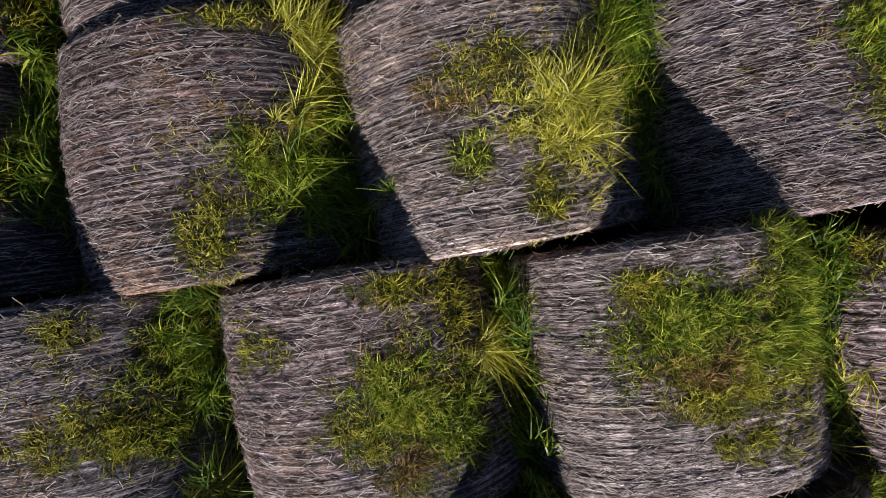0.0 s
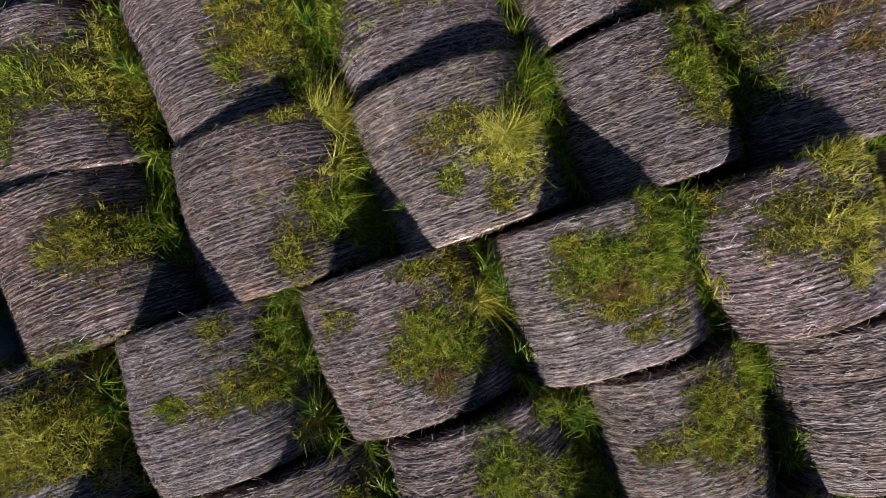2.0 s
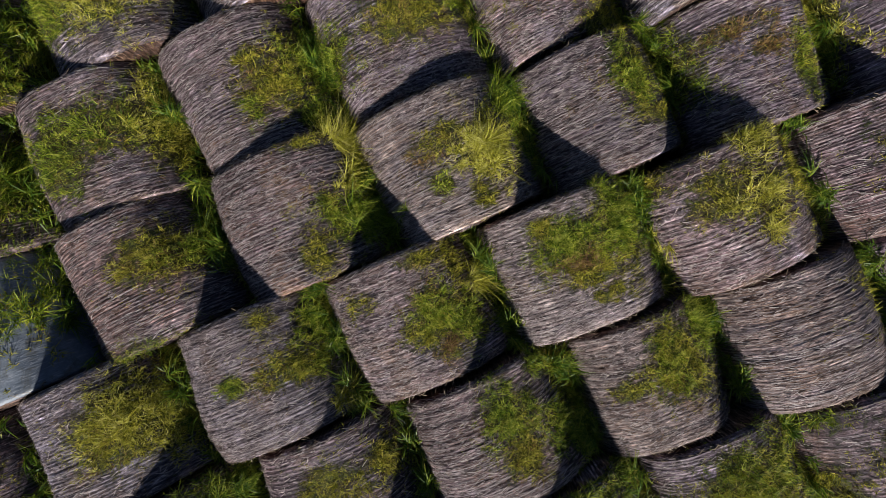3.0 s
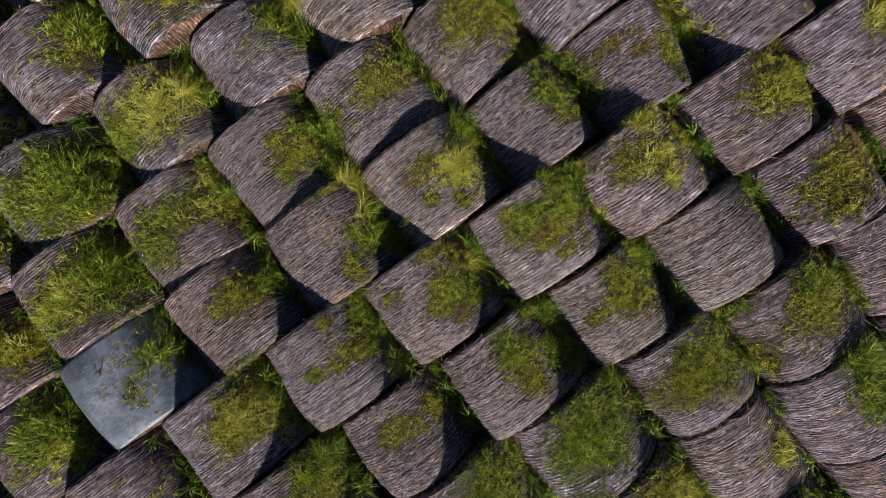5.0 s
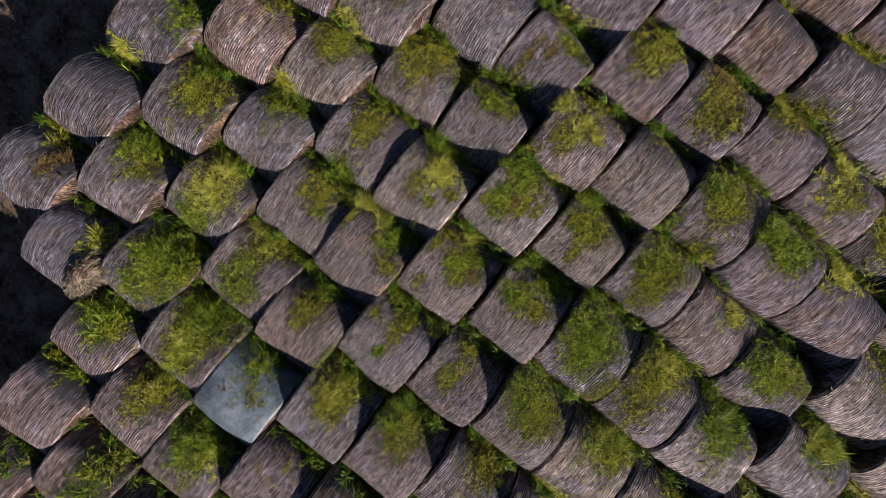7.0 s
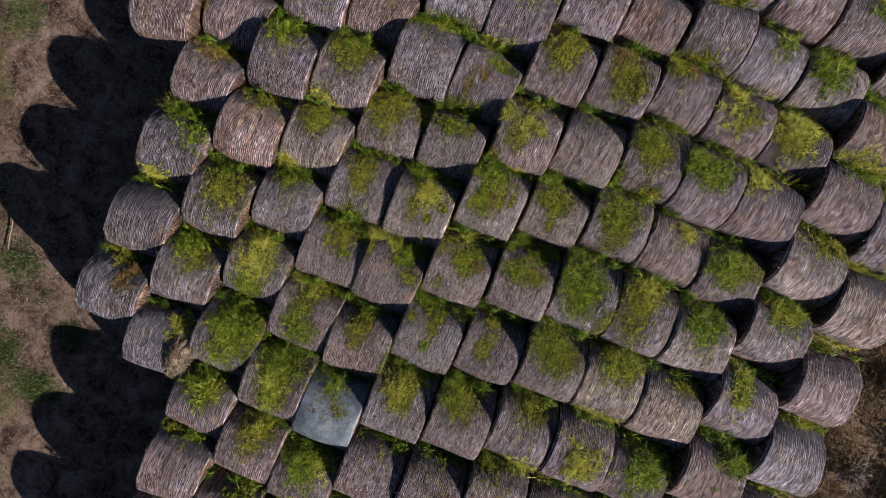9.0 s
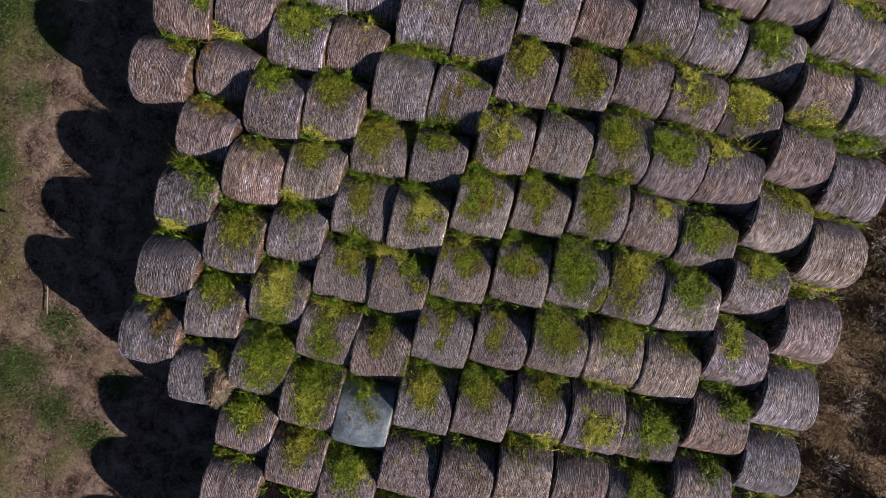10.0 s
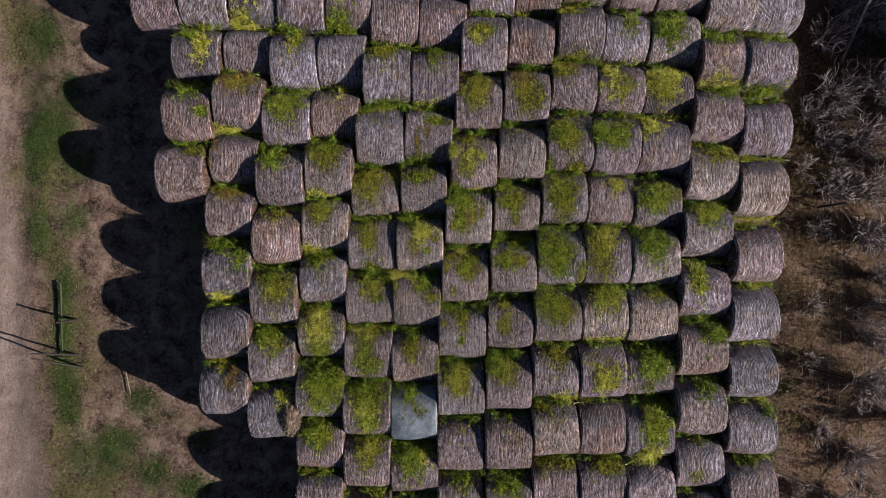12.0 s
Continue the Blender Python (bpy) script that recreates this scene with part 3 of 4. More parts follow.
grow("e", 6, "green", -0.13, 0.82, 0.37, 0.62, 1, 0.065)
grow("e", 7, "yellow", -0.11, 0.53, 0.18, 0.20, 1, 0.13)
grow("e", 7, "yellow", -0.03, 0.07, 0.40, 0.36, 1.3, 0.052)
grow("e", 7, "green", -0.04, -0.36, 0.32, 0.42, 1, 0.04)
grow("e", 8, "green", 0.25, 0.20, 0.41, 0.67, 1.6, 0.04)
grow("e", 8, "green", -0.05, 0.37, 0.28, 0.64, 1.2, 0.065)
grow("e", 8, "olive", 0.63, 0.33, 0.22, 0.30, 1, 0.032)
grow("e", 9, "green", -0.09, 0.42, 0.36, 0.42, 1, 0.065)
grow("e", 9, "olive", 0.15, 0.40, 0.25, 0.36, 1, 0.032)
grow("e", 10, "olive", -0.19, 0.89, 0.48, 0.29, 1, 0.032)
grow("f", 2, "olive", -0.14, 0.57, 0.45, 0.32, 1, 0.032)
grow("f", 2, "green", 0.08, -0.89, 0.37, 0.20, 1, 0.065)
grow("f", 3, "green", -0.46, 0.68, 0.22, 0.25, 1, 0.04)
grow("f", 4, "olive", -0.22, 0.36, 0.44, 0.70, 1.3, 0.032)
grow("f", 4, "olive", 0.56, 0.51, 0.22, 0.46, 1, 0.032)
grow("f", 5, "green", 0.01, -0.82, 0.26, 0.48, 1, 0.04)
grow("f", 5, "olive", -0.07, 0.14, 0.25, 0.38, 1, 0.032)
grow("f", 5, "green", -0.19, 0.85, 0.22, 0.49, 1, 0.04)
grow("f", 6, "olive", 0.10, 0.27, 0.26, 0.33, 1, 0.032)
grow("f", 6, "olive", -0.16, 0.15, 0.08, 0.16, 1, 0.032)
grow("f", 6, "green", 0.26, 0.01, 0.15, 0.10, 0.6, 0.04)
grow("f", 6, "green", -0.02, 0.71, 0.38, 0.34, 1, 0.04)
grow("f", 6, "green", 0.45, 0.52, 0.15, 0.20, 1, 0.04)
grow("f", 7, "green", -0.07, 0.10, 0.23, 0.52, 1, 0.04)
grow("f", 7, "green", 0.03, -0.30, 0.36, 0.26, 1, 0.04)
grow("f", 7, "yellow", -0.15, 0.64, 0.35, 0.23, 1, 0.052)
grow("f", 7, "olive", 0.17, 0.76, 0.34, 0.35, 1, 0.032)
grow("f", 8, "green", 0.09, -0.34, 0.19, 0.21, 1, 0.065)
grow("f", 8, "green", 0.08, 0.30, 0.41, 0.59, 1.4, 0.04)
grow("f", 8, "green", -0.08, 0.63, 0.28, 0.85, 1, 0.065)
grow("f", 8, "yellow", 0.02, -0.06, 0.23, 0.37, 1, 0.052)
grow("f", 9, "olive", 0.01, 0.39, 0.35, 0.52, 1.3, 0.032)
grow("f", 9, "yellow", 0.08, 0.69, 0.20, 0.52, 1, 0.052)
grow("f", 10, "green", 0.19, 0.23, 0.37, 0.79, 1.4, 0.04)
grow("f", 10, "yellow", 0.20, 0.72, 0.27, 0.59, 1, 0.052)
grow("g", 2, "green", -0.02, 0.77, 0.23, 0.63, 1, 0.04)
grow("g", 2, "yellow", -0.27, -0.91, 0.45, 0.26, 1, 0.052)
grow("g", 3, "green", -0.14, -0.88, 0.35, 0.38, 1, 0.065)
grow("g", 3, "dry", -0.25, -0.26, 0.08, 0.36, 1, 0.035)
grow("g", 3, "dry", -0.03, 0.01, 0.09, 0.23, 1, 0.035)
grow("g", 3, "green", 0.17, 0.35, 0.30, 0.17, 1, 0.04)
grow("g", 4, "green", -0.14, 0.27, 0.32, 0.17, 1, 0.04)
grow("g", 4, "olive", 0.23, 0.34, 0.08, 0.18, 1, 0.032)
grow("g", 4, "olive", -0.58, 0.38, 0.08, 0.25, 1, 0.032)
grow("g", 5, "green", 0.29, -0.80, 0.06, 0.24, 0.7, 0.13)
grow("g", 5, "yellow", 0.07, 0.26, 0.25, 0.25, 1.8, 0.052)
grow("g", 5, "yellow", 0.05, 0.29, 0.12, 0.11, 0.8, 0.13)
grow("g", 5, "olive", -0.15, -0.04, 0.14, 0.23, 0.8, 0.032)
grow("g", 5, "dry", -0.06, -0.28, 0.14, 0.15, 0.5, 0.035)
grow("g", 5, "green", 0.18, -0.18, 0.09, 0.09, 1, 0.04)
grow("g", 5, "olive", 0.40, 0.11, 0.11, 0.11, 1, 0.032)
grow("g", 5, "green", -0.26, 0.65, 0.13, 0.09, 1, 0.13)
grow("g", 5, "green", 0.06, 0.85, 0.17, 0.16, 1, 0.13)
grow("g", 6, "olive", 0.36, 0.09, 0.23, 0.19, 0.7, 0.032)
grow("g", 6, "green", 0.11, 0.34, 0.24, 0.11, 1, 0.04)
grow("g", 6, "olive", -0.52, 0.32, 0.06, 0.22, 1, 0.032)
grow("g", 6, "yellow", -0.48, 0.69, 0.13, 0.15, 1, 0.13)
grow("g", 6, "yellow", -0.17, 0.65, 0.11, 0.11, 1, 0.13)
grow("g", 6, "green", 0.19, 0.58, 0.16, 0.14, 1, 0.13)
grow("g", 7, "olive", -0.08, 0.22, 0.21, 0.33, 1.2, 0.032)
grow("g", 7, "green", -0.03, 0.60, 0.13, 0.32, 1, 0.065)
grow("g", 7, "dry", 0.23, 0.14, 0.06, 0.21, 0.7, 0.035)
grow("g", 7, "green", -0.26, 0.76, 0.11, 0.09, 1, 0.13)
grow("g", 7, "green", 0.63, -0.26, 0.11, 0.53, 1, 0.04)
grow("g", 8, "olive", 0.14, 0.10, 0.14, 0.16, 0.5, 0.032)
grow("g", 8, "green", -0.12, 0.55, 0.24, 0.22, 0.8, 0.065)
grow("g", 9, "green", -0.07, 0.47, 0.44, 0.61, 1.3, 0.065)
grow("g", 9, "yellow", 0.27, 0.36, 0.24, 0.33, 1, 0.052)
grow("h", 2, "olive", -0.06, 0.18, 0.38, 0.23, 1, 0.032)
grow("h", 2, "yellow", -0.20, 0.03, 0.15, 0.22, 1, 0.052)
grow("h", 3, "olive", -0.07, 0.20, 0.42, 0.48, 1, 0.032)
grow("h", 4, "yellow", -0.07, 0.04, 0.21, 0.29, 1, 0.052)
grow("h", 4, "olive", -0.19, -0.23, 0.21, 0.27, 1, 0.032)
grow("h", 4, "yellow", -0.50, 0.18, 0.16, 0.22, 1, 0.052)
grow("h", 4, "yellow", 0.20, 0.02, 0.16, 0.11, 1, 0.052)
grow("h", 4, "olive", -0.15, 0.55, 0.23, 0.20, 1, 0.032)
grow("h", 4, "yellow", 0.09, -0.96, 0.14, 0.17, 1, 0.13)
grow("h", 4, "olive", -0.53, -0.85, 0.21, 0.35, 1, 0.032)
grow("h", 5, "green", -0.19, -0.07, 0.21, 0.35, 1.3, 0.04)
grow("h", 5, "olive", -0.36, -0.24, 0.09, 0.12, 1, 0.032)
grow("h", 5, "green", -0.22, 0.46, 0.35, 0.25, 1.3, 0.04)
grow("h", 5, "green", -0.25, 0.39, 0.29, 0.20, 1, 0.065)
grow("h", 5, "olive", 0.11, 0.04, 0.12, 0.28, 1, 0.032)
grow("h", 5, "dry", -0.01, -0.05, 0.09, 0.28, 1, 0.035)
grow("h", 5, "olive", 0.32, 0.15, 0.06, 0.20, 1, 0.032)
grow("h", 6, "green", -0.02, 0.14, 0.20, 0.21, 1.3, 0.04)
grow("h", 6, "olive", 0.12, 0.03, 0.14, 0.20, 1.3, 0.032)
grow("h", 6, "olive", -0.45, 0.18, 0.07, 0.19, 1, 0.032)
grow("h", 6, "olive", -0.34, 0.46, 0.19, 0.12, 1, 0.032)
grow("h", 6, "olive", -0.27, -0.42, 0.12, 0.14, 0.6, 0.032)
grow("h", 6, "dry", 0.32, 0.14, 0.14, 0.14, 1, 0.035)
grow("h", 6, "yellow", -0.10, 0.69, 0.13, 0.10, 1, 0.13)
grow("h", 6, "green", 0.14, 0.39, 0.23, 0.22, 1, 0.04)
grow("h", 6, "green", -0.43, 0.91, 0.10, 0.22, 1, 0.065)
grow("h", 7, "green", -0.02, -0.21, 0.08, 0.13, 1, 0.04)
grow("h", 7, "olive", 0.02, 0.32, 0.15, 0.33, 1, 0.032)
grow("h", 7, "green", -0.25, 0.72, 0.20, 0.28, 1, 0.065)
grow("h", 7, "olive", -0.44, 0.19, 0.10, 0.15, 0.5, 0.032)
grow("h", 7, "yellow", 0.42, 0.68, 0.08, 0.12, 1, 0.13)
grow("h", 7, "green", 0.07, 0.50, 0.10, 0.19, 1, 0.04)
grow("h", 8, "yellow", -0.10, 0.35, 0.33, 0.44, 0.8, 0.052)
grow("h", 8, "olive", -0.06, 0.34, 0.34, 0.44, 1, 0.032)
grow("h", 8, "yellow", 0.07, 0.63, 0.34, 0.35, 1, 0.052)
grow("h", 8, "olive", 0.00, 0.10, 0.28, 0.23, 1, 0.032)
grow("h", 8, "yellow", -0.44, 0.91, 0.23, 0.32, 1, 0.052)
grow("h", 9, "olive", 0.54, 0.84, 0.45, 0.27, 1, 0.032)
grow("h", 10, "green", 0.09, 0.58, 0.31, 0.33, 1, 0.04)
grow("i", 3, "olive", 0.09, -0.14, 0.37, 0.38, 1, 0.032)
grow("i", 3, "dry", -0.11, 0.36, 0.29, 0.39, 1, 0.035)
grow("i", 3, "olive", -0.08, 0.02, 0.28, 0.38, 1, 0.032)
grow("i", 5, "olive", -0.14, 0.11, 0.37, 0.26, 1.3, 0.032)
grow("i", 5, "green", -0.10, 0.09, 0.31, 0.24, 1, 0.04)
grow("i", 5, "olive", -0.04, -0.31, 0.10, 0.17, 1, 0.032)
grow("i", 5, "green", -0.33, 0.59, 0.28, 0.24, 1, 0.065)
grow("i", 6, "green", -0.22, 0.12, 0.28, 0.24, 1, 0.04)
grow("i", 6, "olive", 0.15, 0.10, 0.19, 0.20, 1, 0.032)
grow("i", 6, "green", -0.48, 0.55, 0.10, 0.13, 1, 0.065)
grow("i", 6, "green", 0.19, 0.84, 0.32, 0.47, 1, 0.065)
grow("i", 6, "yellow", -0.38, 0.77, 0.07, 0.12, 0.7, 0.13)
grow("i", 7, "olive", -0.15, 0.47, 0.17, 0.21, 1, 0.032)
grow("i", 7, "olive", -0.14, -0.04, 0.20, 0.29, 1, 0.032)
grow("i", 8, "olive", -0.08, 0.38, 0.34, 0.44, 1.2, 0.032)
grow("i", 8, "green", -0.33, 0.56, 0.25, 0.47, 1, 0.065)
grow("i", 10, "green", 0.01, 0.41, 0.46, 0.37, 1, 0.04)
grow("j", 2, "olive", -0.49, 0.46, 0.48, 0.20, 1, 0.032)
grow("j", 2, "olive", -0.09, -0.87, 0.47, 0.35, 1, 0.032)
grow("j", 3, "olive", -0.32, 0.47, 0.31, 0.46, 1, 0.032)
grow("j", 3, "dry", 0.02, 0.45, 0.16, 0.26, 1, 0.035)
grow("j", 4, "green", -0.22, 0.18, 0.37, 0.33, 1.3, 0.04)
grow("j", 4, "olive", -0.01, 0.06, 0.37, 0.37, 1, 0.032)
grow("j", 4, "olive", 0.17, -0.75, 0.23, 0.28, 1, 0.032)
grow("j", 4, "green", -0.48, -0.88, 0.14, 0.41, 1, 0.04)
grow("j", 5, "green", -0.08, 0.09, 0.39, 0.53, 1.4, 0.04)
grow("j", 5, "olive", -0.03, -0.07, 0.35, 0.48, 1.2, 0.032)
grow("j", 6, "green", -0.26, 0.12, 0.41, 0.50, 1.3, 0.04)
grow("j", 6, "green", -0.05, 0.01, 0.37, 0.50, 1.2, 0.065)
grow("j", 6, "green", -0.49, 0.74, 0.13, 0.67, 1, 0.04)
grow("j", 6, "olive", 0.59, -0.42, 0.26, 0.41, 1, 0.032)
grow("j", 7, "green", -0.17, 0.29, 0.46, 0.50, 1.3, 0.04)
grow("j", 7, "olive", 0.14, 0.16, 0.34, 0.39, 1.2, 0.032)
grow("j", 8, "olive", 0.03, 0.50, 0.36, 0.48, 1, 0.032)
grow("j", 8, "yellow", 0.26, -0.77, 0.45, 0.25, 1, 0.052)
grow("j", 9, "olive", -0.27, 0.71, 0.30, 0.27, 1, 0.032)
grow("j", 10, "olive", 0.16, 0.68, 0.63, 0.32, 1, 0.032)
grow("k", 2, "green", 0.04, 0.28, 0.24, 0.35, 1, 0.04)
grow("k", 3, "yellow", -0.26, 0.28, 0.23, 0.67, 1, 0.052)
grow("k", 3, "olive", 0.07, -0.01, 0.31, 0.31, 1, 0.032)
grow("k", 4, "green", -0.49, 0.22, 0.29, 0.30, 1, 0.065)
grow("k", 4, "green", -0.12, 0.15, 0.43, 0.30, 1.3, 0.065)
grow("k", 5, "yellow", 0.11, 0.31, 0.19, 0.21, 1, 0.052)
grow("k", 6, "olive", -0.25, 0.15, 0.35, 0.72, 1.3, 0.032)
grow("k", 6, "yellow", -0.04, 0.53, 0.32, 0.49, 1, 0.052)
grow("k", 7, "green", 0.12, 0.72, 0.45, 0.55, 1, 0.065)
grow("k", 7, "yellow", 0.07, 0.52, 0.44, 0.39, 1, 0.052)
grow("k", 7, "yellow", 0.06, -0.84, 0.45, 0.27, 1, 0.052)
grow("k", 8, "yellow", 0.04, -0.12, 0.37, 0.38, 1.2, 0.052)
grow("k", 10, "olive", 0.24, 0.58, 0.48, 0.34, 1, 0.032)
grow("l", 2, "green", -0.15, 0.18, 0.41, 0.43, 1, 0.065)
grow("l", 3, "yellow", -0.11, 0.18, 0.45, 0.49, 1.4, 0.052)
grow("l", 3, "olive", -0.19, 0.10, 0.44, 0.48, 1, 0.032)
grow("l", 4, "yellow", -0.41, 0.46, 0.31, 0.39, 1, 0.052)
grow("l", 5, "green", -0.09, 0.10, 0.59, 0.45, 1.3, 0.04)
grow("l", 5, "olive", 0.20, 0.15, 0.46, 0.31, 1, 0.032)
grow("l", 6, "green", -0.07, 0.35, 0.39, 0.49, 1.2, 0.065)
grow("l", 7, "olive", 0.17, 0.56, 0.38, 0.26, 1, 0.032)
grow("l", 8, "green", 0.10, 0.25, 0.46, 0.57, 1.2, 0.065)
grow("l", 9, "green", 0.15, 0.43, 0.34, 0.76, 1.4, 0.065)
grow("l", 9, "yellow", 0.14, 0.36, 0.34, 0.71, 1, 0.052)
grow("l", 9, "yellow", -0.06, -0.53, 0.26, 0.14, 1, 0.13)
grow("m", 2, "green", -0.09, 0.52, 0.51, 0.23, 1, 0.04)
grow("m", 2, "yellow", 0.12, -0.92, 0.59, 0.45, 1, 0.052)
grow("m", 3, "green", 0.22, 0.75, 0.51, 0.40, 1, 0.04)
grow("m", 4, "olive", 0.29, 0.60, 0.57, 0.48, 1, 0.032)
grow("m", 5, "green", 0.01, 0.64, 0.48, 0.50, 1, 0.065)
grow("m", 5, "yellow", -0.03, 0.53, 0.44, 0.38, 1, 0.052)
grow("m", 6, "yellow", -0.20, 0.53, 0.19, 0.74, 1, 0.052)
grow("m", 6, "green", -0.16, 0.45, 0.19, 0.57, 1, 0.04)
grow("m", 6, "green", 0.00, -0.89, 0.32, 0.28, 1, 0.04)
grow("m", 7, "green", 0.30, 0.47, 0.32, 0.40, 1.2, 0.065)
grow("m", 8, "green", 0.16, 0.63, 0.32, 0.38, 1, 0.04)
grow("m", 9, "green", 0.30, 0.78, 0.42, 0.29, 1, 0.04)
grow("m", 9, "olive", -0.06, -0.26, 0.17, 0.22, 1, 0.032)
grow("n", 3, "green", 0.15, 0.61, 0.45, 0.22, 1, 0.04)
grow("n", 3, "green", 0.02, -0.94, 0.44, 0.31, 1, 0.065)
grow("n", 4, "olive", -0.03, -1.05, 0.69, 0.23, 1, 0.032)
grow("n", 5, "yellow", 0.19, -1.13, 0.69, 0.19, 1, 0.052)
grow("n", 7, "olive", 0.28, 0.96, 0.51, 0.23, 1, 0.032)
grow("n", 9, "green", 0.47, 0.60, 0.21, 0.38, 1, 0.04)
grow("n", 10, "green", 0.07, 0.84, 0.44, 0.31, 1, 0.04)


def grass_cover(bale, parent, per_area, width, spread, stretch, knees):
    """All the blades that grow on a bale, in tufts, a mesh for each kind."""
    r = bale.rng
    away = math.hypot(bale.u, bale.v)
    found = {}
    short = [p for p in bale.patches if p[6] < 0.125 and p[5] > 0.3 and p[2] < 0.85]
    if away > 5.2:
        short = []
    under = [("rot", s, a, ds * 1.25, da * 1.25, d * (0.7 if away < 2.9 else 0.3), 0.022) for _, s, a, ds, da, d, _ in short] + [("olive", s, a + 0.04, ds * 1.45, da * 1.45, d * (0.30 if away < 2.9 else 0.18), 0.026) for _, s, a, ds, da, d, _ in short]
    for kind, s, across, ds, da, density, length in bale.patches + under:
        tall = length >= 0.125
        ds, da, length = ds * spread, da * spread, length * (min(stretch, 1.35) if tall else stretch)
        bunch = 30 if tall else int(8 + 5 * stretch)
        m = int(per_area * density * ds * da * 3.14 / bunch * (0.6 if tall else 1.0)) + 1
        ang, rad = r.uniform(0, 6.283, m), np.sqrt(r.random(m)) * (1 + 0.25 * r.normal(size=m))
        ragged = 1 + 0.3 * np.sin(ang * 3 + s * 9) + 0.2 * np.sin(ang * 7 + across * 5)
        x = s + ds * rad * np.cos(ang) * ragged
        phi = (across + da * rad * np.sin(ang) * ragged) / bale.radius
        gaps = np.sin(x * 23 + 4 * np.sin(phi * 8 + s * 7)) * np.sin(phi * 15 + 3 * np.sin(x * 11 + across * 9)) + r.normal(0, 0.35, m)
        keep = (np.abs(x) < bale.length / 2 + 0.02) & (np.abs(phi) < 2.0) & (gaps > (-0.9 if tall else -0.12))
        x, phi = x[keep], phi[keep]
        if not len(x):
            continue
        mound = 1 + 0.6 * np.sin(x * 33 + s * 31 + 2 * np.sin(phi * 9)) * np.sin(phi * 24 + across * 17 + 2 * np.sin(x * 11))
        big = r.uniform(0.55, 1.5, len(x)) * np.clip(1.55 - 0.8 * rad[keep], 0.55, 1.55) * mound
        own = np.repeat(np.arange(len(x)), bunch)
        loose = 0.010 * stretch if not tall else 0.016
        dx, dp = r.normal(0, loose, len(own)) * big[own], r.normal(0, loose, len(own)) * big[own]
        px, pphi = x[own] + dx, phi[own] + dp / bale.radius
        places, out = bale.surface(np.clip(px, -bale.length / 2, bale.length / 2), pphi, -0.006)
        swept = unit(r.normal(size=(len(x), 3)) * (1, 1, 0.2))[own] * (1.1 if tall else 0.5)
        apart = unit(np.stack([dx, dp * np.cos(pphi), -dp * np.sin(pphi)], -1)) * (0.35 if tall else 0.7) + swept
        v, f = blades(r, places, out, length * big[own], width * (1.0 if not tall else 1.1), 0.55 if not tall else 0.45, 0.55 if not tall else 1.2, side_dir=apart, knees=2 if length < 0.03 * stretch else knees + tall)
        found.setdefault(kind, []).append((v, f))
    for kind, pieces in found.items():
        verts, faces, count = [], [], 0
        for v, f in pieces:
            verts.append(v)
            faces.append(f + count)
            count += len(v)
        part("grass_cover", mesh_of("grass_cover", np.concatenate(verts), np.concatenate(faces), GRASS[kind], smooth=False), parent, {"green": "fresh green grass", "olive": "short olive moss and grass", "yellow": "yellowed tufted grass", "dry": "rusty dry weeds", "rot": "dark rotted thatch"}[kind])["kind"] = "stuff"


def default_growth(bale):
    """Moss and grass on the shaded side of a bale at the rim of the stack."""
    r = bale.rng
    for _ in range(r.integers(1, 4)):
        bale.patches.append((r.choice(["green", "olive", "olive", "yellow"]), r.uniform(-0.4, 0.4), r.uniform(0.05, 0.6), r.uniform(0.12, 0.3), r.uniform(0.12, 0.3), r.uniform(0.7, 1.0), r.uniform(0.05, 0.09)))
    bale.patches.append((r.choice(["green", "yellow"]), r.uniform(-0.3, 0.3), r.uniform(0.75, 0.95), r.uniform(0.25, 0.5), 0.12, 0.8, 0.10))


def sparse_growth(bale):
    """A thin scatter of moss, and the grass down in the gap behind a bale."""
    r = bale.rng
    if math.hypot(bale.u, bale.v) < 5.2:
        bale.patches.append(("olive", r.uniform(-0.2, 0.2), 0.35, 0.45, 0.4, 0.13, 0.035))
        bale.patches.append(("dry", r.uniform(-0.2, 0.2), 0.1, 0.4, 0.4, 0.06, 0.035))
    bale.patches.append((r.choice(["green", "yellow", "olive"]), r.uniform(-0.4, 0.4), 0.85, 0.3, 0.14, 0.6, 0.10))


def gap_grass(bale, parent, clumps, per_clump, width, knees):
    """Long grass rooted in the matted hay down in the gap behind a bale."""
    r = bale.rng
    centre = bale.height - bale.radius
    x = r.uniform(-0.5, 0.5, clumps) * (bale.length - 0.06)
    x = x + 0.10 * np.sin(x * 9 + r.uniform(0, 6.28))
    z = centre + bale.radius * r.uniform(0.30, 0.66, clumps)
    y = bale.radius * r.uniform(0.93, 1.05, clumps) - 0.05 * (z > centre + bale.radius * 0.5)
    big = r.uniform(0.55, 1.45, clumps)
    own = np.repeat(np.arange(clumps), per_clump)
    roots = np.stack([x, y, z], -1)[own] + r.normal(0, 0.022, (len(own), 3)) * (1.3, 1, 0.6)
    roots[:, 0] = np.clip(roots[:, 0], -bale.length / 2, bale.length / 2)
    swept = unit(r.normal(size=(clumps, 3)) * (1, 0.8, 0.1) + (0, -0.25, 0))[own] * 1.2
    v, f = blades(r, roots, np.tile((0.0, 0, 1.0), (len(own), 1)), 0.15 * big[own], width, 0.34, 1.25, side_dir=swept, knees=knees)
    part("gap_grass", mesh_of("gap_grass", v, f, GRASS["sward"], smooth=False), parent, "long green grass in the gap between bales")["kind"] = "stuff"


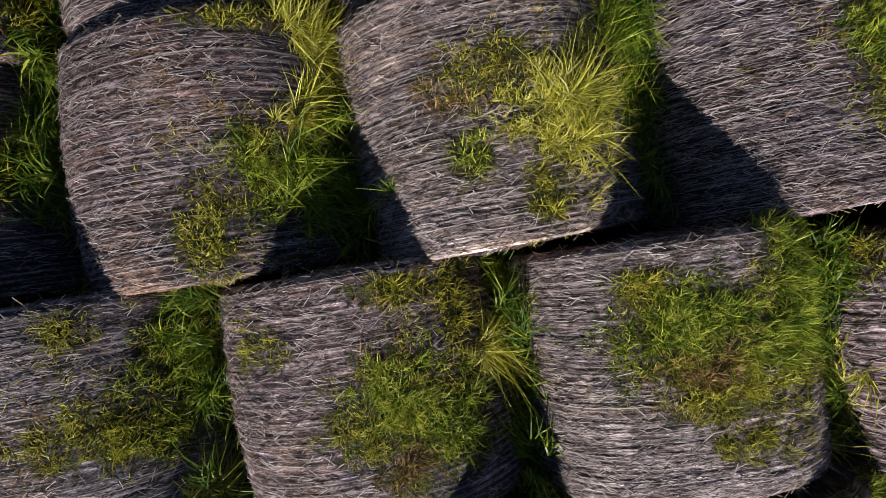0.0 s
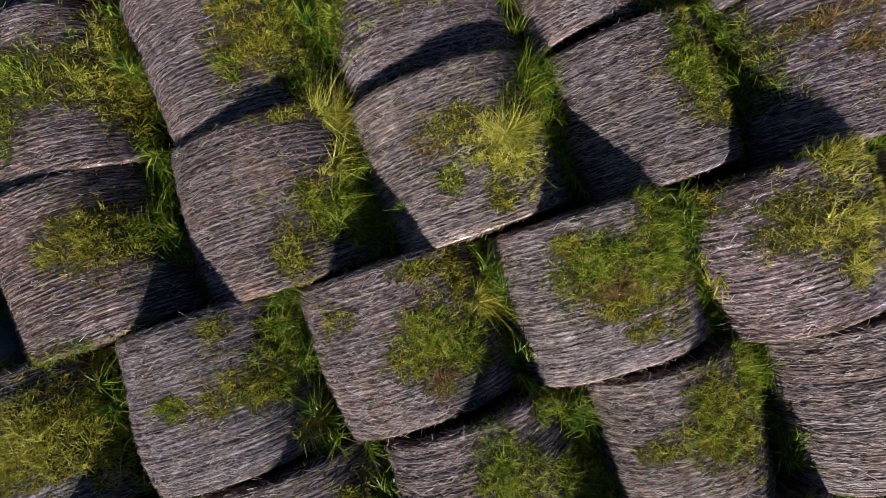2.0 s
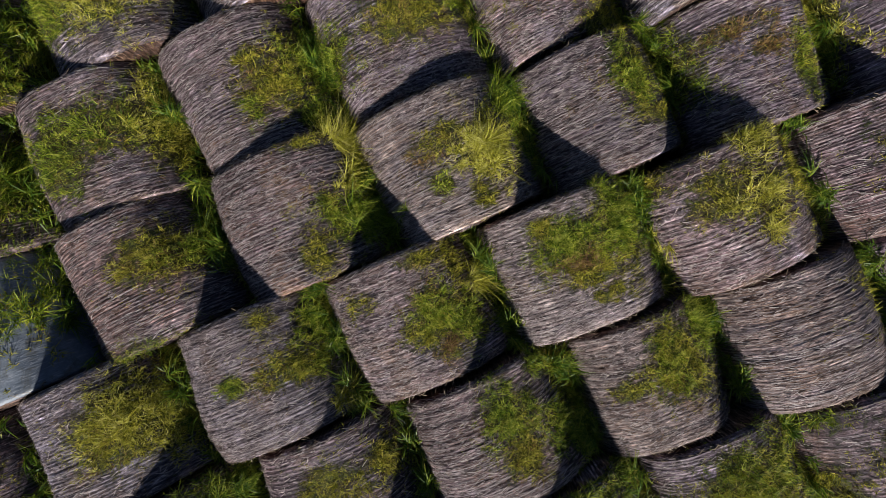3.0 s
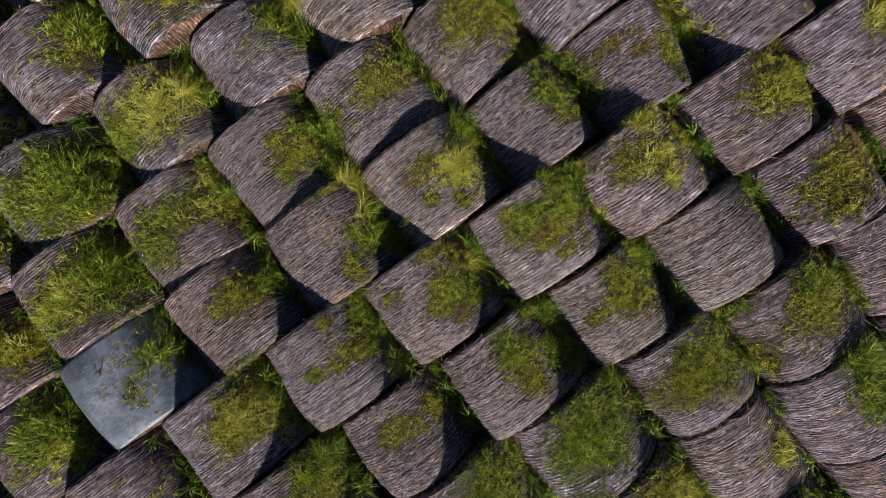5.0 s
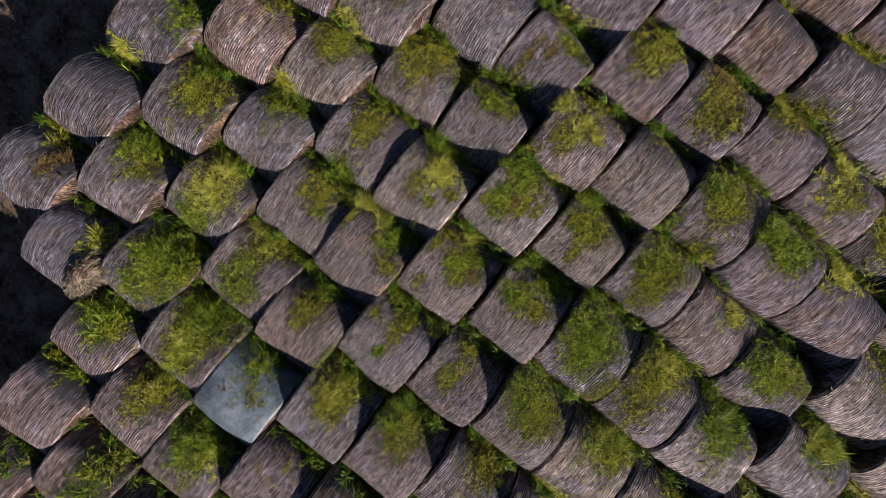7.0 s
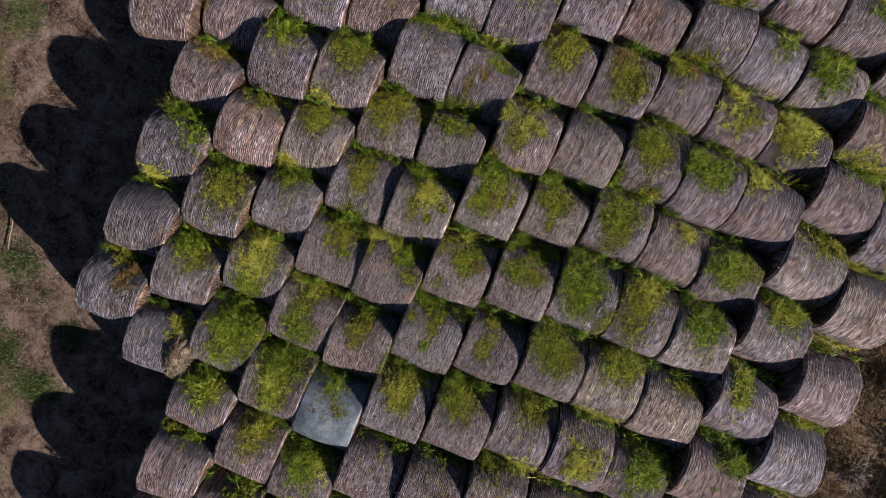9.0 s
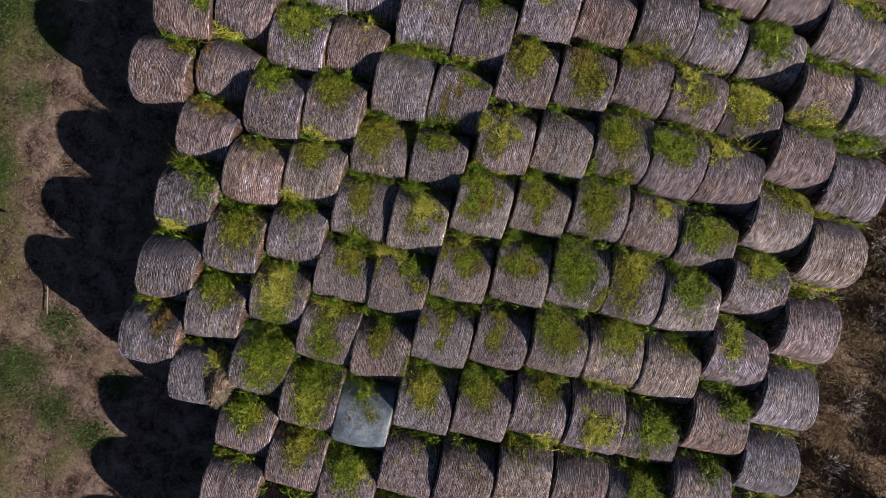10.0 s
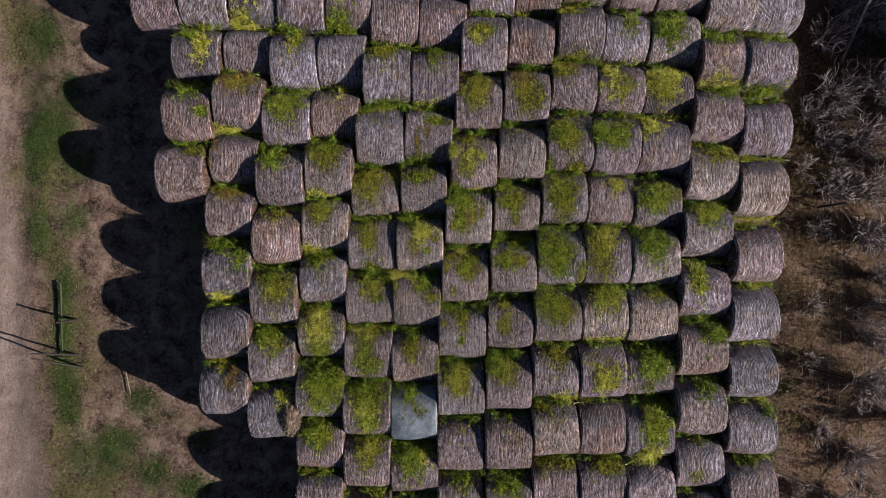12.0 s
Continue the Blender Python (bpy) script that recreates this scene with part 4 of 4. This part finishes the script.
def straw_fringe(bale, parent, count, width):
    """Straws that stick out round the rims."""
    r = bale.rng
    sign = np.where(r.random(count) < 0.5, -1.0, 1.0)
    phi = r.uniform(-1.7, 1.7, count)
    x = sign * (bale.length / 2 - r.uniform(0.0, 0.05, count))
    places, out = bale.surface(x, phi)
    around = np.stack([0 * phi, np.cos(phi), -np.sin(phi)], -1) * np.where(r.random(count) < 0.5, -1, 1)[:, None]
    way = unit(around * r.uniform(0.2, 1.2, count)[:, None] + out * r.uniform(-0.35, 0.35, count)[:, None] + np.stack([sign * r.uniform(-0.3, 0.6, count), 0 * phi, 0 * phi], -1))
    long = r.uniform(0.02, 0.075, count)[:, None]
    bend = np.array((0, 0, -1.0)) * long * r.uniform(0, 0.35, count)[:, None]
    paths = np.stack([places, places + way * long * 0.5 + bend * 0.2, places + way * long + bend], 1)
    side = unit(np.cross(way, out) + r.normal(size=(count, 3)) * 0.2)
    verts, faces = ribbons(paths, width * r.uniform(0.6, 1.4, count)[:, None] * np.ones((1, 3)), side)
    part("straw_fringe", mesh_of("straw_fringe", verts, faces, FRINGE), parent, "bristly straw round the rims")["kind"] = "stuff"


SPECIAL = {("g", 8): SILVER}
for material, names in ((SLATE, "c6 c7 c8 d6 d8 n8 b2"), (BLUE, "d7 e6 e7 e8 h7 h8 j6 m5 n7 n9 l9 d2 e2 b1 c1 f2 f3 k2 j2 n2 m1"), (PALE, "n5 j9 i4 i5 h5 l6 m4 l2"), (TAN, "g5 e5 l7 k7"), (DARK, "g4 g6 i7 d4 l3"), (HAY[1], "h4 c5 d5 b4 c3 h6 g7 f4 e3 k9 m7 i6"), (HAY[2], "n4 n6 h2 h3 i3 j3 k4 l4")):
    for name in names.split():
        SPECIAL[name[0], int(name[1:])] = material

for (column, i), bale in BALES.items():
    if not bale.patches and (abs(bale.v) > 6.1 or i == 0):
        default_growth(bale)
    sparse_growth(bale)
    thing = new("hay_bale")
    thing.matrix_world = pose(bale.u, bale.v, 0, 0, 0, math.degrees(bale.yaw))
    bare = sum(p[3] * p[4] * p[5] for p in bale.patches) < 0.09
    label = "silvery plastic-wrapped round hay bale with a green tuft" if (column, i) == ("g", 8) else "weathered grey round hay bale in net wrap, nearly bare" if bare else "weathered grey round hay bale in net wrap, overgrown with grass"
    tagged(thing, label, "hay bale", "bales stored in rows")
    away = math.hypot(bale.u, bale.v)
    tier = 0 if away < 2.3 else 1 if away < 3.7 else 2 if away < 5.6 else 3
    hay_roll(bale, thing, SPECIAL.get((column, i), HAY[int(bale.rng.integers(0, 3))]), tier < 2)
    wrapped = (column, i) == ("g", 8)
    ridged = bale.rng.random() < 0.4 or (column, i) in (("g", 4), ("h", 7))
    if not wrapped:
        net_wrap(bale, thing, 50 if ridged else int(bale.rng.integers(30, 48)), 26 if tier < 2 else 12, 1.15 if ridged else 0.8)
        loose_straw(bale, thing, (14000, 5200, 1500, 260)[tier], (0.046, 0.05, 0.065, 0.08)[tier], (0.0022, 0.0030, 0.0044, 0.007)[tier])
    straw_fringe(bale, thing, (700, 400, 180, 60)[tier], (0.0026, 0.0034, 0.0046, 0.008)[tier])
    grass_cover(bale, thing, (24000, 16000, 10200, 6200 if abs(bale.v) < 6.6 else 1600)[tier], (0.0035, 0.0052, 0.0078, 0.0118)[tier], 1.1, (0.9, 1.05, 1.25, 1.55)[tier], 3 if tier == 0 else 2)
    gap_grass(bale, thing, (26, 24, 20, 16)[tier], (30, 20, 14, 8)[tier], (0.0062, 0.0075, 0.0105, 0.015)[tier], (5, 4, 3, 3)[tier])


# ---- ground cover, brush and fence ----
def tubes(paths, radii, sides=3):
    """Thin round stems: paths (n, k, 3), radii (n, k)."""
    n, k = paths.shape[:2]
    along = unit(paths[:, -1] - paths[:, 0])
    a = unit(np.cross(along, np.where(np.abs(along[:, 2:]) > 0.9, (1.0, 0, 0), (0, 0, 1.0))))
    b = np.cross(along, a)
    ang = np.arange(sides) * 2 * math.pi / sides
    ring = a[:, None, None, :] * np.cos(ang)[None, None, :, None] + b[:, None, None, :] * np.sin(ang)[None, None, :, None]
    verts = (paths[:, :, None, :] + ring * radii[:, :, None, None]).reshape(-1, 3)
    i, j, q = np.meshgrid(np.arange(n), np.arange(k - 1), np.arange(sides), indexing="ij")
    base, nxt = (i * k + j) * sides + q, (i * k + j) * sides + (q + 1) % sides
    return verts, np.stack([base.ravel(), nxt.ravel(), (nxt + sides).ravel(), (base + sides).ravel()], 1)


field = np.random.default_rng(5)


def scatter(count, x, y, rx, ry):
    ang, rad = field.uniform(0, 6.283, count), np.sqrt(field.random(count)) * (1 + 0.3 * field.normal(size=count))
    px, py = x + rx * rad * np.cos(ang), y + ry * rad * np.sin(ang)
    return np.stack([px, py, lie(px, py)], -1)


def ground_blades(name, label, kind, spots, per_area, length, width):
    roots = np.concatenate([scatter(int(per_area * rx * ry * 3.14), x, y, rx, ry) for x, y, rx, ry in spots])
    up = np.tile((0.0, 0, 1.0), (len(roots), 1))
    verts, faces = blades(field, roots, up, length, width, 0.6, 0.5)
    return tagged(new(name, mesh_of(name, verts, faces, GRASS[kind], smooth=False)), label, "grass", kind="stuff")


CLOVER = [(-9.4, -5.6, 0.9, 0.65), (-8.9, -5.2, 0.6, 0.4), (-10.35, -2.3, 0.28, 1.2), (-10.3, -3.6, 0.3, 0.6), (-6.5, -5.1, 0.4, 0.3), (-6.8, -6.4, 0.6, 0.4), (-8.2, -4.1, 0.5, 0.4), (-10.1, 0.9, 0.4, 0.5), (-10.6, 3.3, 0.5, 0.8), (-9.9, 2.4, 0.35, 0.5), (-10.2, 4.5, 0.3, 0.4), (-11.2, 2.8, 0.35, 0.9), (-10.9, 5.9, 0.5, 0.5), (-10.3, -0.9, 0.25, 0.5), (-10.2, -4.3, 0.35, 0.5), (-11.0, 0.6, 0.3, 0.8), (-7.9, -6.0, 0.4, 0.5), (8.7, -5.8, 0.35, 0.8), (9.3, -3.7, 0.3, 0.25), (9.1, -1.4, 0.22, 0.5), (9.0, 0.4, 0.2, 0.4), (9.6, -4.6, 0.25, 0.2), (9.0, -2.8, 0.2, 0.3), (12.0, -3.9, 0.3, 0.3)]
VERGE = [(-10.9, 5.4, 0.8, 1.5), (-10.7, 3.2, 0.8, 1.4), (-11.0, 1.2, 0.5, 1.2), (-10.6, -1.2, 0.4, 1.0), (-10.4, -3.4, 0.35, 1.0), (-8.9, -5.2, 0.8, 0.5), (-7.6, -4.6, 0.6, 0.4), (-9.7, -7.2, 1.2, 0.6), (8.7, -2.0, 0.35, 2.5), (8.9, -5.0, 0.5, 1.2)]
ground_blades("clover_patch", "bright green clover and grass in patches on bare soil", "clover", CLOVER, 2000, 0.045, 0.016)
ground_blades("verge_grass", "thin olive grass along the track", "clover", VERGE, 620, 0.035, 0.014)
ground_blades("withered_weeds", "dark withered weeds on the soil", "rot", VERGE + [(-9.0, -2.0, 1.6, 3.0), (10.6, 3.5, 1.5, 3.0)], 130, 0.05, 0.009)


def litter():
    """Loose straw and bits scattered on the trampled soil."""
    n = 5600
    at = np.concatenate([scatter(3800, -8.6, -1.0, 2.2, 7.0), scatter(1800, 9.6, 0.0, 1.3, 6.5)])
    turn, long = field.uniform(0, 6.283, n), field.uniform(0.03, 0.13, n)
    step = np.stack([np.cos(turn) * long, np.sin(turn) * long, 0 * turn], -1)
    lift = np.array((0, 0, 0.012))
    paths = np.stack([at - step / 2 + lift, at + lift * 1.6, at + step / 2 + lift], 1)
    side = np.stack([-np.sin(turn), np.cos(turn), 0.3 + 0 * turn], -1)
    verts, faces = ribbons(paths, field.uniform(0.003, 0.008, n)[:, None] * np.ones((1, 3)), unit(side))
    tagged(new("straw_litter", mesh_of("straw_litter", verts, faces, FRINGE)), "scattered dry straw on the trampled soil", "straw", kind="stuff")


def clods():
    """Small lumps of earth."""
    n = 3000
    at = np.concatenate([scatter(2400, -8.8, -1.0, 2.2, 7.0), scatter(600, 10.3, 0, 1.6, 6.5)])
    size = field.uniform(0.006, 0.028, n)
    shape = np.array([(1, 0, 0), (0, 1, 0), (-1, 0, 0), (0, -1, 0), (0, 0, 0.9), (0, 0, -0.6)], float)
    verts = (at[:, None, :] + (shape[None] * field.uniform(0.6, 1.4, (n, 6, 1)) + field.normal(0, 0.15, (n, 6, 3))) * size[:, None, None]).reshape(-1, 3)
    tri = np.array([(0, 1, 4), (1, 2, 4), (2, 3, 4), (3, 0, 4), (1, 0, 5), (2, 1, 5), (3, 2, 5), (0, 3, 5)])
    faces = (np.arange(n)[:, None, None] * 6 + tri[None]).reshape(-1, 3)
    tagged(new("earth_clods", mesh_of("earth_clods", verts, faces, GROUND)), "small clods of brown earth", "soil", kind="stuff")


litter()
clods()


def dead_shrub(x, y, reach, height, stems, tilt=(0.0, 0.0)):
    """A leafless thicket: stems from one foot, each with side twigs."""
    foot = np.array((x, y, float(lie(np.array(x), np.array(y))) - 0.02))
    thing = tagged(new("dead_shrub"), "leafless grey-brown shrub in rough ground", "shrub", "dead shrubs beside the bales")
    thing.location = foot
    ang = field.uniform(0, 6.283, stems)
    out = field.uniform(0.15, 1.0, stems) * reach
    tips = np.stack([np.cos(ang) * out + tilt[0], np.sin(ang) * out + tilt[1], height * field.uniform(0.5, 1.1, stems)], -1)
    roots = np.stack([np.cos(ang) * 0.08, np.sin(ang) * 0.08, 0 * ang], -1) * field.random((stems, 1))
    mids = roots * 0.5 + tips * 0.5 + np.stack([0 * ang, 0 * ang, height * 0.15 + 0 * ang], -1) + field.normal(0, 0.05, (stems, 3))
    v1, f1 = tubes(np.stack([roots, mids, tips], 1), np.stack([0.014 + 0 * ang, 0.010 + 0 * ang, 0.003 + 0 * ang], 1))
    part("stem_thicket", mesh_of("stem_thicket", v1, f1, TWIG), thing)["kind"] = "stuff"
    m = stems * 9
    pick = field.integers(0, stems, m)
    t = field.uniform(0.25, 0.95, (m, 1))
    start = np.where(t < 0.5, roots[pick] + (mids[pick] - roots[pick]) * t * 2, mids[pick] + (tips[pick] - mids[pick]) * (t * 2 - 1))
    way = unit(unit(tips[pick] - roots[pick]) + field.normal(0, 0.65, (m, 3)))
    long = field.uniform(0.08, 0.4, (m, 1)) * reach
    v2, f2 = tubes(np.stack([start, start + way * long + (0, 0, -0.02)], 1), np.tile((0.011, 0.005), (m, 1)))
    part("twig_thicket", mesh_of("twig_thicket", v2, f2, TWIG), thing, "thin pale twigs")["kind"] = "stuff"
    k = int(stems * 5)
    at = np.stack([field.normal(0, reach * 0.5, k), field.normal(0, reach * 0.5, k), field.uniform(0.02, height * 0.45, k)], -1)
    v3, f3 = blades(field, at, np.tile((0.0, 0, 1.0), (k, 1)), 0.16, 0.016, 0.85, 0.9)
    part("dead_leaves", mesh_of("dead_leaves", v3, f3, BRACKEN, smooth=False), thing, "rusty dead leaves")["kind"] = "stuff"


for x, y, reach, height, stems in [(10.6, 4.2, 0.9, 1.0, 60), (11.3, 3.0, 0.8, 1.0, 55), (10.4, 3.0, 0.6, 0.7, 40), (11.7, 4.4, 0.9, 1.3, 60), (10.5, 1.7, 0.7, 0.8, 50), (11.5, 1.6, 0.8, 1.1, 55), (11.4, 0.4, 0.8, 1.0, 60), (10.1, 0.6, 0.5, 0.6, 30), (11.9, -0.7, 0.7, 1.0, 50), (10.0, -1.5, 0.45, 0.5, 30), (11.6, -2.4, 0.7, 0.9, 50), (9.9, -2.9, 0.45, 0.5, 30), (11.4, -3.6, 0.9, 1.0, 60), (10.2, -4.9, 0.5, 0.5, 30), (11.2, -5.6, 0.8, 0.9, 50), (10.9, -7.0, 0.8, 0.8, 45), (10.3, 5.8, 0.8, 1.0, 50), (11.4, 6.3, 0.9, 1.2, 55), (10.7, 7.8, 0.9, 1.1, 50), (12.4, 2.4, 0.9, 1.5, 60), (12.5, 5.4, 1.0, 1.6, 60), (12.6, -1.6, 0.9, 1.3, 55), (12.5, -4.6, 0.9, 1.2, 55), (12.4, 0.4, 0.8, 1.3, 50), (9.6, -6.6, 0.4, 0.4, 24), (9.7, 2.2, 0.4, 0.5, 26), (9.8, 3.7, 0.5, 0.6, 30), (14.6, 4.6, 1.2, 2.6, 120), (15.2, 6.2, 1.3, 3.0, 130), (14.4, 3.3, 1.0, 2.0, 90), (16.0, 7.6, 1.3, 3.0, 120), (13.4, 5.6, 1.1, 2.2, 110), (13.3, 7.2, 1.2, 2.4, 110), (14.2, 8.4, 1.2, 2.8, 110)]:
    dead_shrub(x, y, reach, height * (1.0 if x > 11.2 else 0.75), int(stems * 1.7) if x > 13 else stems)
for _ in range(12):
    low = field.uniform(0.35, 0.75)
    dead_shrub(float(field.uniform(9.9, 12.9)), float(field.uniform(-7.5, 7.5)), float(low), float(low * field.uniform(0.6, 1.0)), int(40 * low))


def bracken():
    """Collapsed dead fern and weeds that cover the rough strip."""
    tufts = np.concatenate([scatter(80, 10.9, -2.0, 1.3, 5.0), scatter(70, 10.6, 3.4, 1.3, 3.4), scatter(60, 9.6, -1.0, 0.5, 6.0)])
    n = len(tufts) * 46
    at = np.repeat(tufts, 46, axis=0) + field.normal(0, 0.13, (n, 3)) * (1, 1, 0)
    at[:, 2] += field.uniform(0, 0.30, n)
    verts, faces = blades(field, at, np.tile((0.0, 0, 1.0), (n, 1)), 0.17, 0.011, 0.75, 0.9)
    tagged(new("dead_bracken", mesh_of("dead_bracken", verts, faces, BRACKEN, smooth=False)), "collapsed rusty bracken and weeds on rough ground", "bracken", kind="stuff")


bracken()


def stem(name, a, b, thick, material, parent=None, label=""):
    """One rod between two points, a little crooked and tapered."""
    a, b = np.array(a, float), np.array(b, float)
    t = np.linspace(0, 1, 6)[:, None]
    path = a + (b - a) * t + np.sin(t * 7) * np.array((0.006, 0.004, 0.0))
    v, f = tubes(path[None], (thick * (1 - 0.25 * t.ravel()))[None], 8)
    ob = new(name, mesh_of(name, v, f, material))
    if parent is not None:
        ob.parent = parent
    return tagged(ob, label)


RAIL = strand_material("mossy rail", (0.0, (0.02, 0.028, 0.014)), (1.0, (0.07, 0.09, 0.045)))
POST = strand_material("old post", (0.0, (0.018, 0.014, 0.012)), (1.0, (0.05, 0.04, 0.034)))

brace = tagged(new("fence_brace"), "old dark timber fence brace with leaning posts", "fence")
stem("rail", (-10.42, -0.85, 0.05), (-10.34, -2.85, 0.06), 0.028, RAIL, brace, "mossy green rail")
stem("post", (-10.05, -1.88, -0.1), (-10.12, -1.86, 0.62), 0.035, POST, brace)
stem("leaning_post", (-10.0, -2.85, -0.1), (-10.5, -2.60, 0.92), 0.03, POST, brace)
stem("leaning_post", (-9.82, -3.22, -0.1), (-10.45, -2.72, 0.95), 0.032, POST, brace)
stem("stay", (-10.35, -2.92, 0.10), (-10.0, -2.95, 0.16), 0.016, RAIL, brace)

wire_fence = tagged(new("wire_fence"), "thin wire fence along the rough ground", "fence")
for v in (-7.5, -3.2, 1.2, 5.6):
    stem("post", (10.15 + 0.02 * v, v, -0.1), (10.17 + 0.02 * v, v + 0.03, 1.0), 0.03, POST, wire_fence)
for z in (0.55, 0.92):
    stem("wire", (10.0, -7.5, z), (10.26, 5.6, z), 0.0013, TWIG, wire_fence, "thin pale wire")
tagged(stem("fallen_branch", (8.95, -5.95, 0.03), (10.45, -6.5, 0.06), 0.02, POST), "dark fallen branch lying in the grass", "branch")
tagged(stem("fallen_branch", (-8.65, -3.25, 0.03), (-8.5, -3.9, 0.03), 0.014, FRINGE), "pale dry stick lying on the soil", "branch")
tagged(stem("bare_sapling", (10.9, 5.2, 0.0), (10.75, 6.9, 1.5), 0.03, NET), "pale leaning bare sapling stem", "tree")


def hay_spill(x, y, z, wide, tall):
    """Torn hay that has slumped out of a broken bale."""
    thing = tagged(new("hay_spill"), "brown loose hay slumped out of a torn bale", "hay", kind="stuff")
    thing.location = (x, y, z)
    n = 2600
    ang, rad = field.uniform(0, 6.283, n), np.sqrt(field.random(n))
    at = np.stack([np.cos(ang) * rad * wide * 0.55, np.sin(ang) * rad * wide, tall * (1 - rad ** 2) * field.uniform(0.5, 1.0, n)], -1)
    way = unit(np.stack([np.cos(ang) * 0.5, np.sin(ang), -0.5 + 0 * ang], -1) + field.normal(0, 0.5, (n, 3)))
    long = field.uniform(0.05, 0.16, (n, 1))
    verts, faces = ribbons(np.stack([at - way * long / 2, at + (0, 0, 0.01), at + way * long / 2], 1), field.uniform(0.004, 0.01, n)[:, None] * np.ones((1, 3)), unit(np.cross(way, field.normal(size=(n, 3)))))
    part("loose_hay", mesh_of("loose_hay", verts, faces, FRINGE), thing)["kind"] = "stuff"
    k, m = 24, 8
    A, R = np.meshgrid(np.linspace(0, 6.283, k), np.linspace(0.02, 1, m), indexing="ij")
    lump = 1 + 0.18 * np.sin(A * 3 + 1) + 0.1 * np.sin(A * 7)
    mound = np.stack([np.cos(A) * R * wide * 0.55 * lump, np.sin(A) * R * wide * lump, tall * (1 - R ** 2) - 0.25 * R ** 4], -1)
    i, j = np.meshgrid(np.arange(k - 1), np.arange(m - 1), indexing="ij")
    c = (i * m + j).ravel()
    part("mound", mesh_of("mound", mound.reshape(-1, 3), np.stack([c, c + m, c + m + 1, c + 1], 1), END_HAY, uv=mound[..., :2].reshape(-1, 2)), thing)


torn = BALES["d", 8]
hay_spill(torn.u + 0.46, torn.v - 0.06, torn.height - 0.16, 0.50, 0.24)
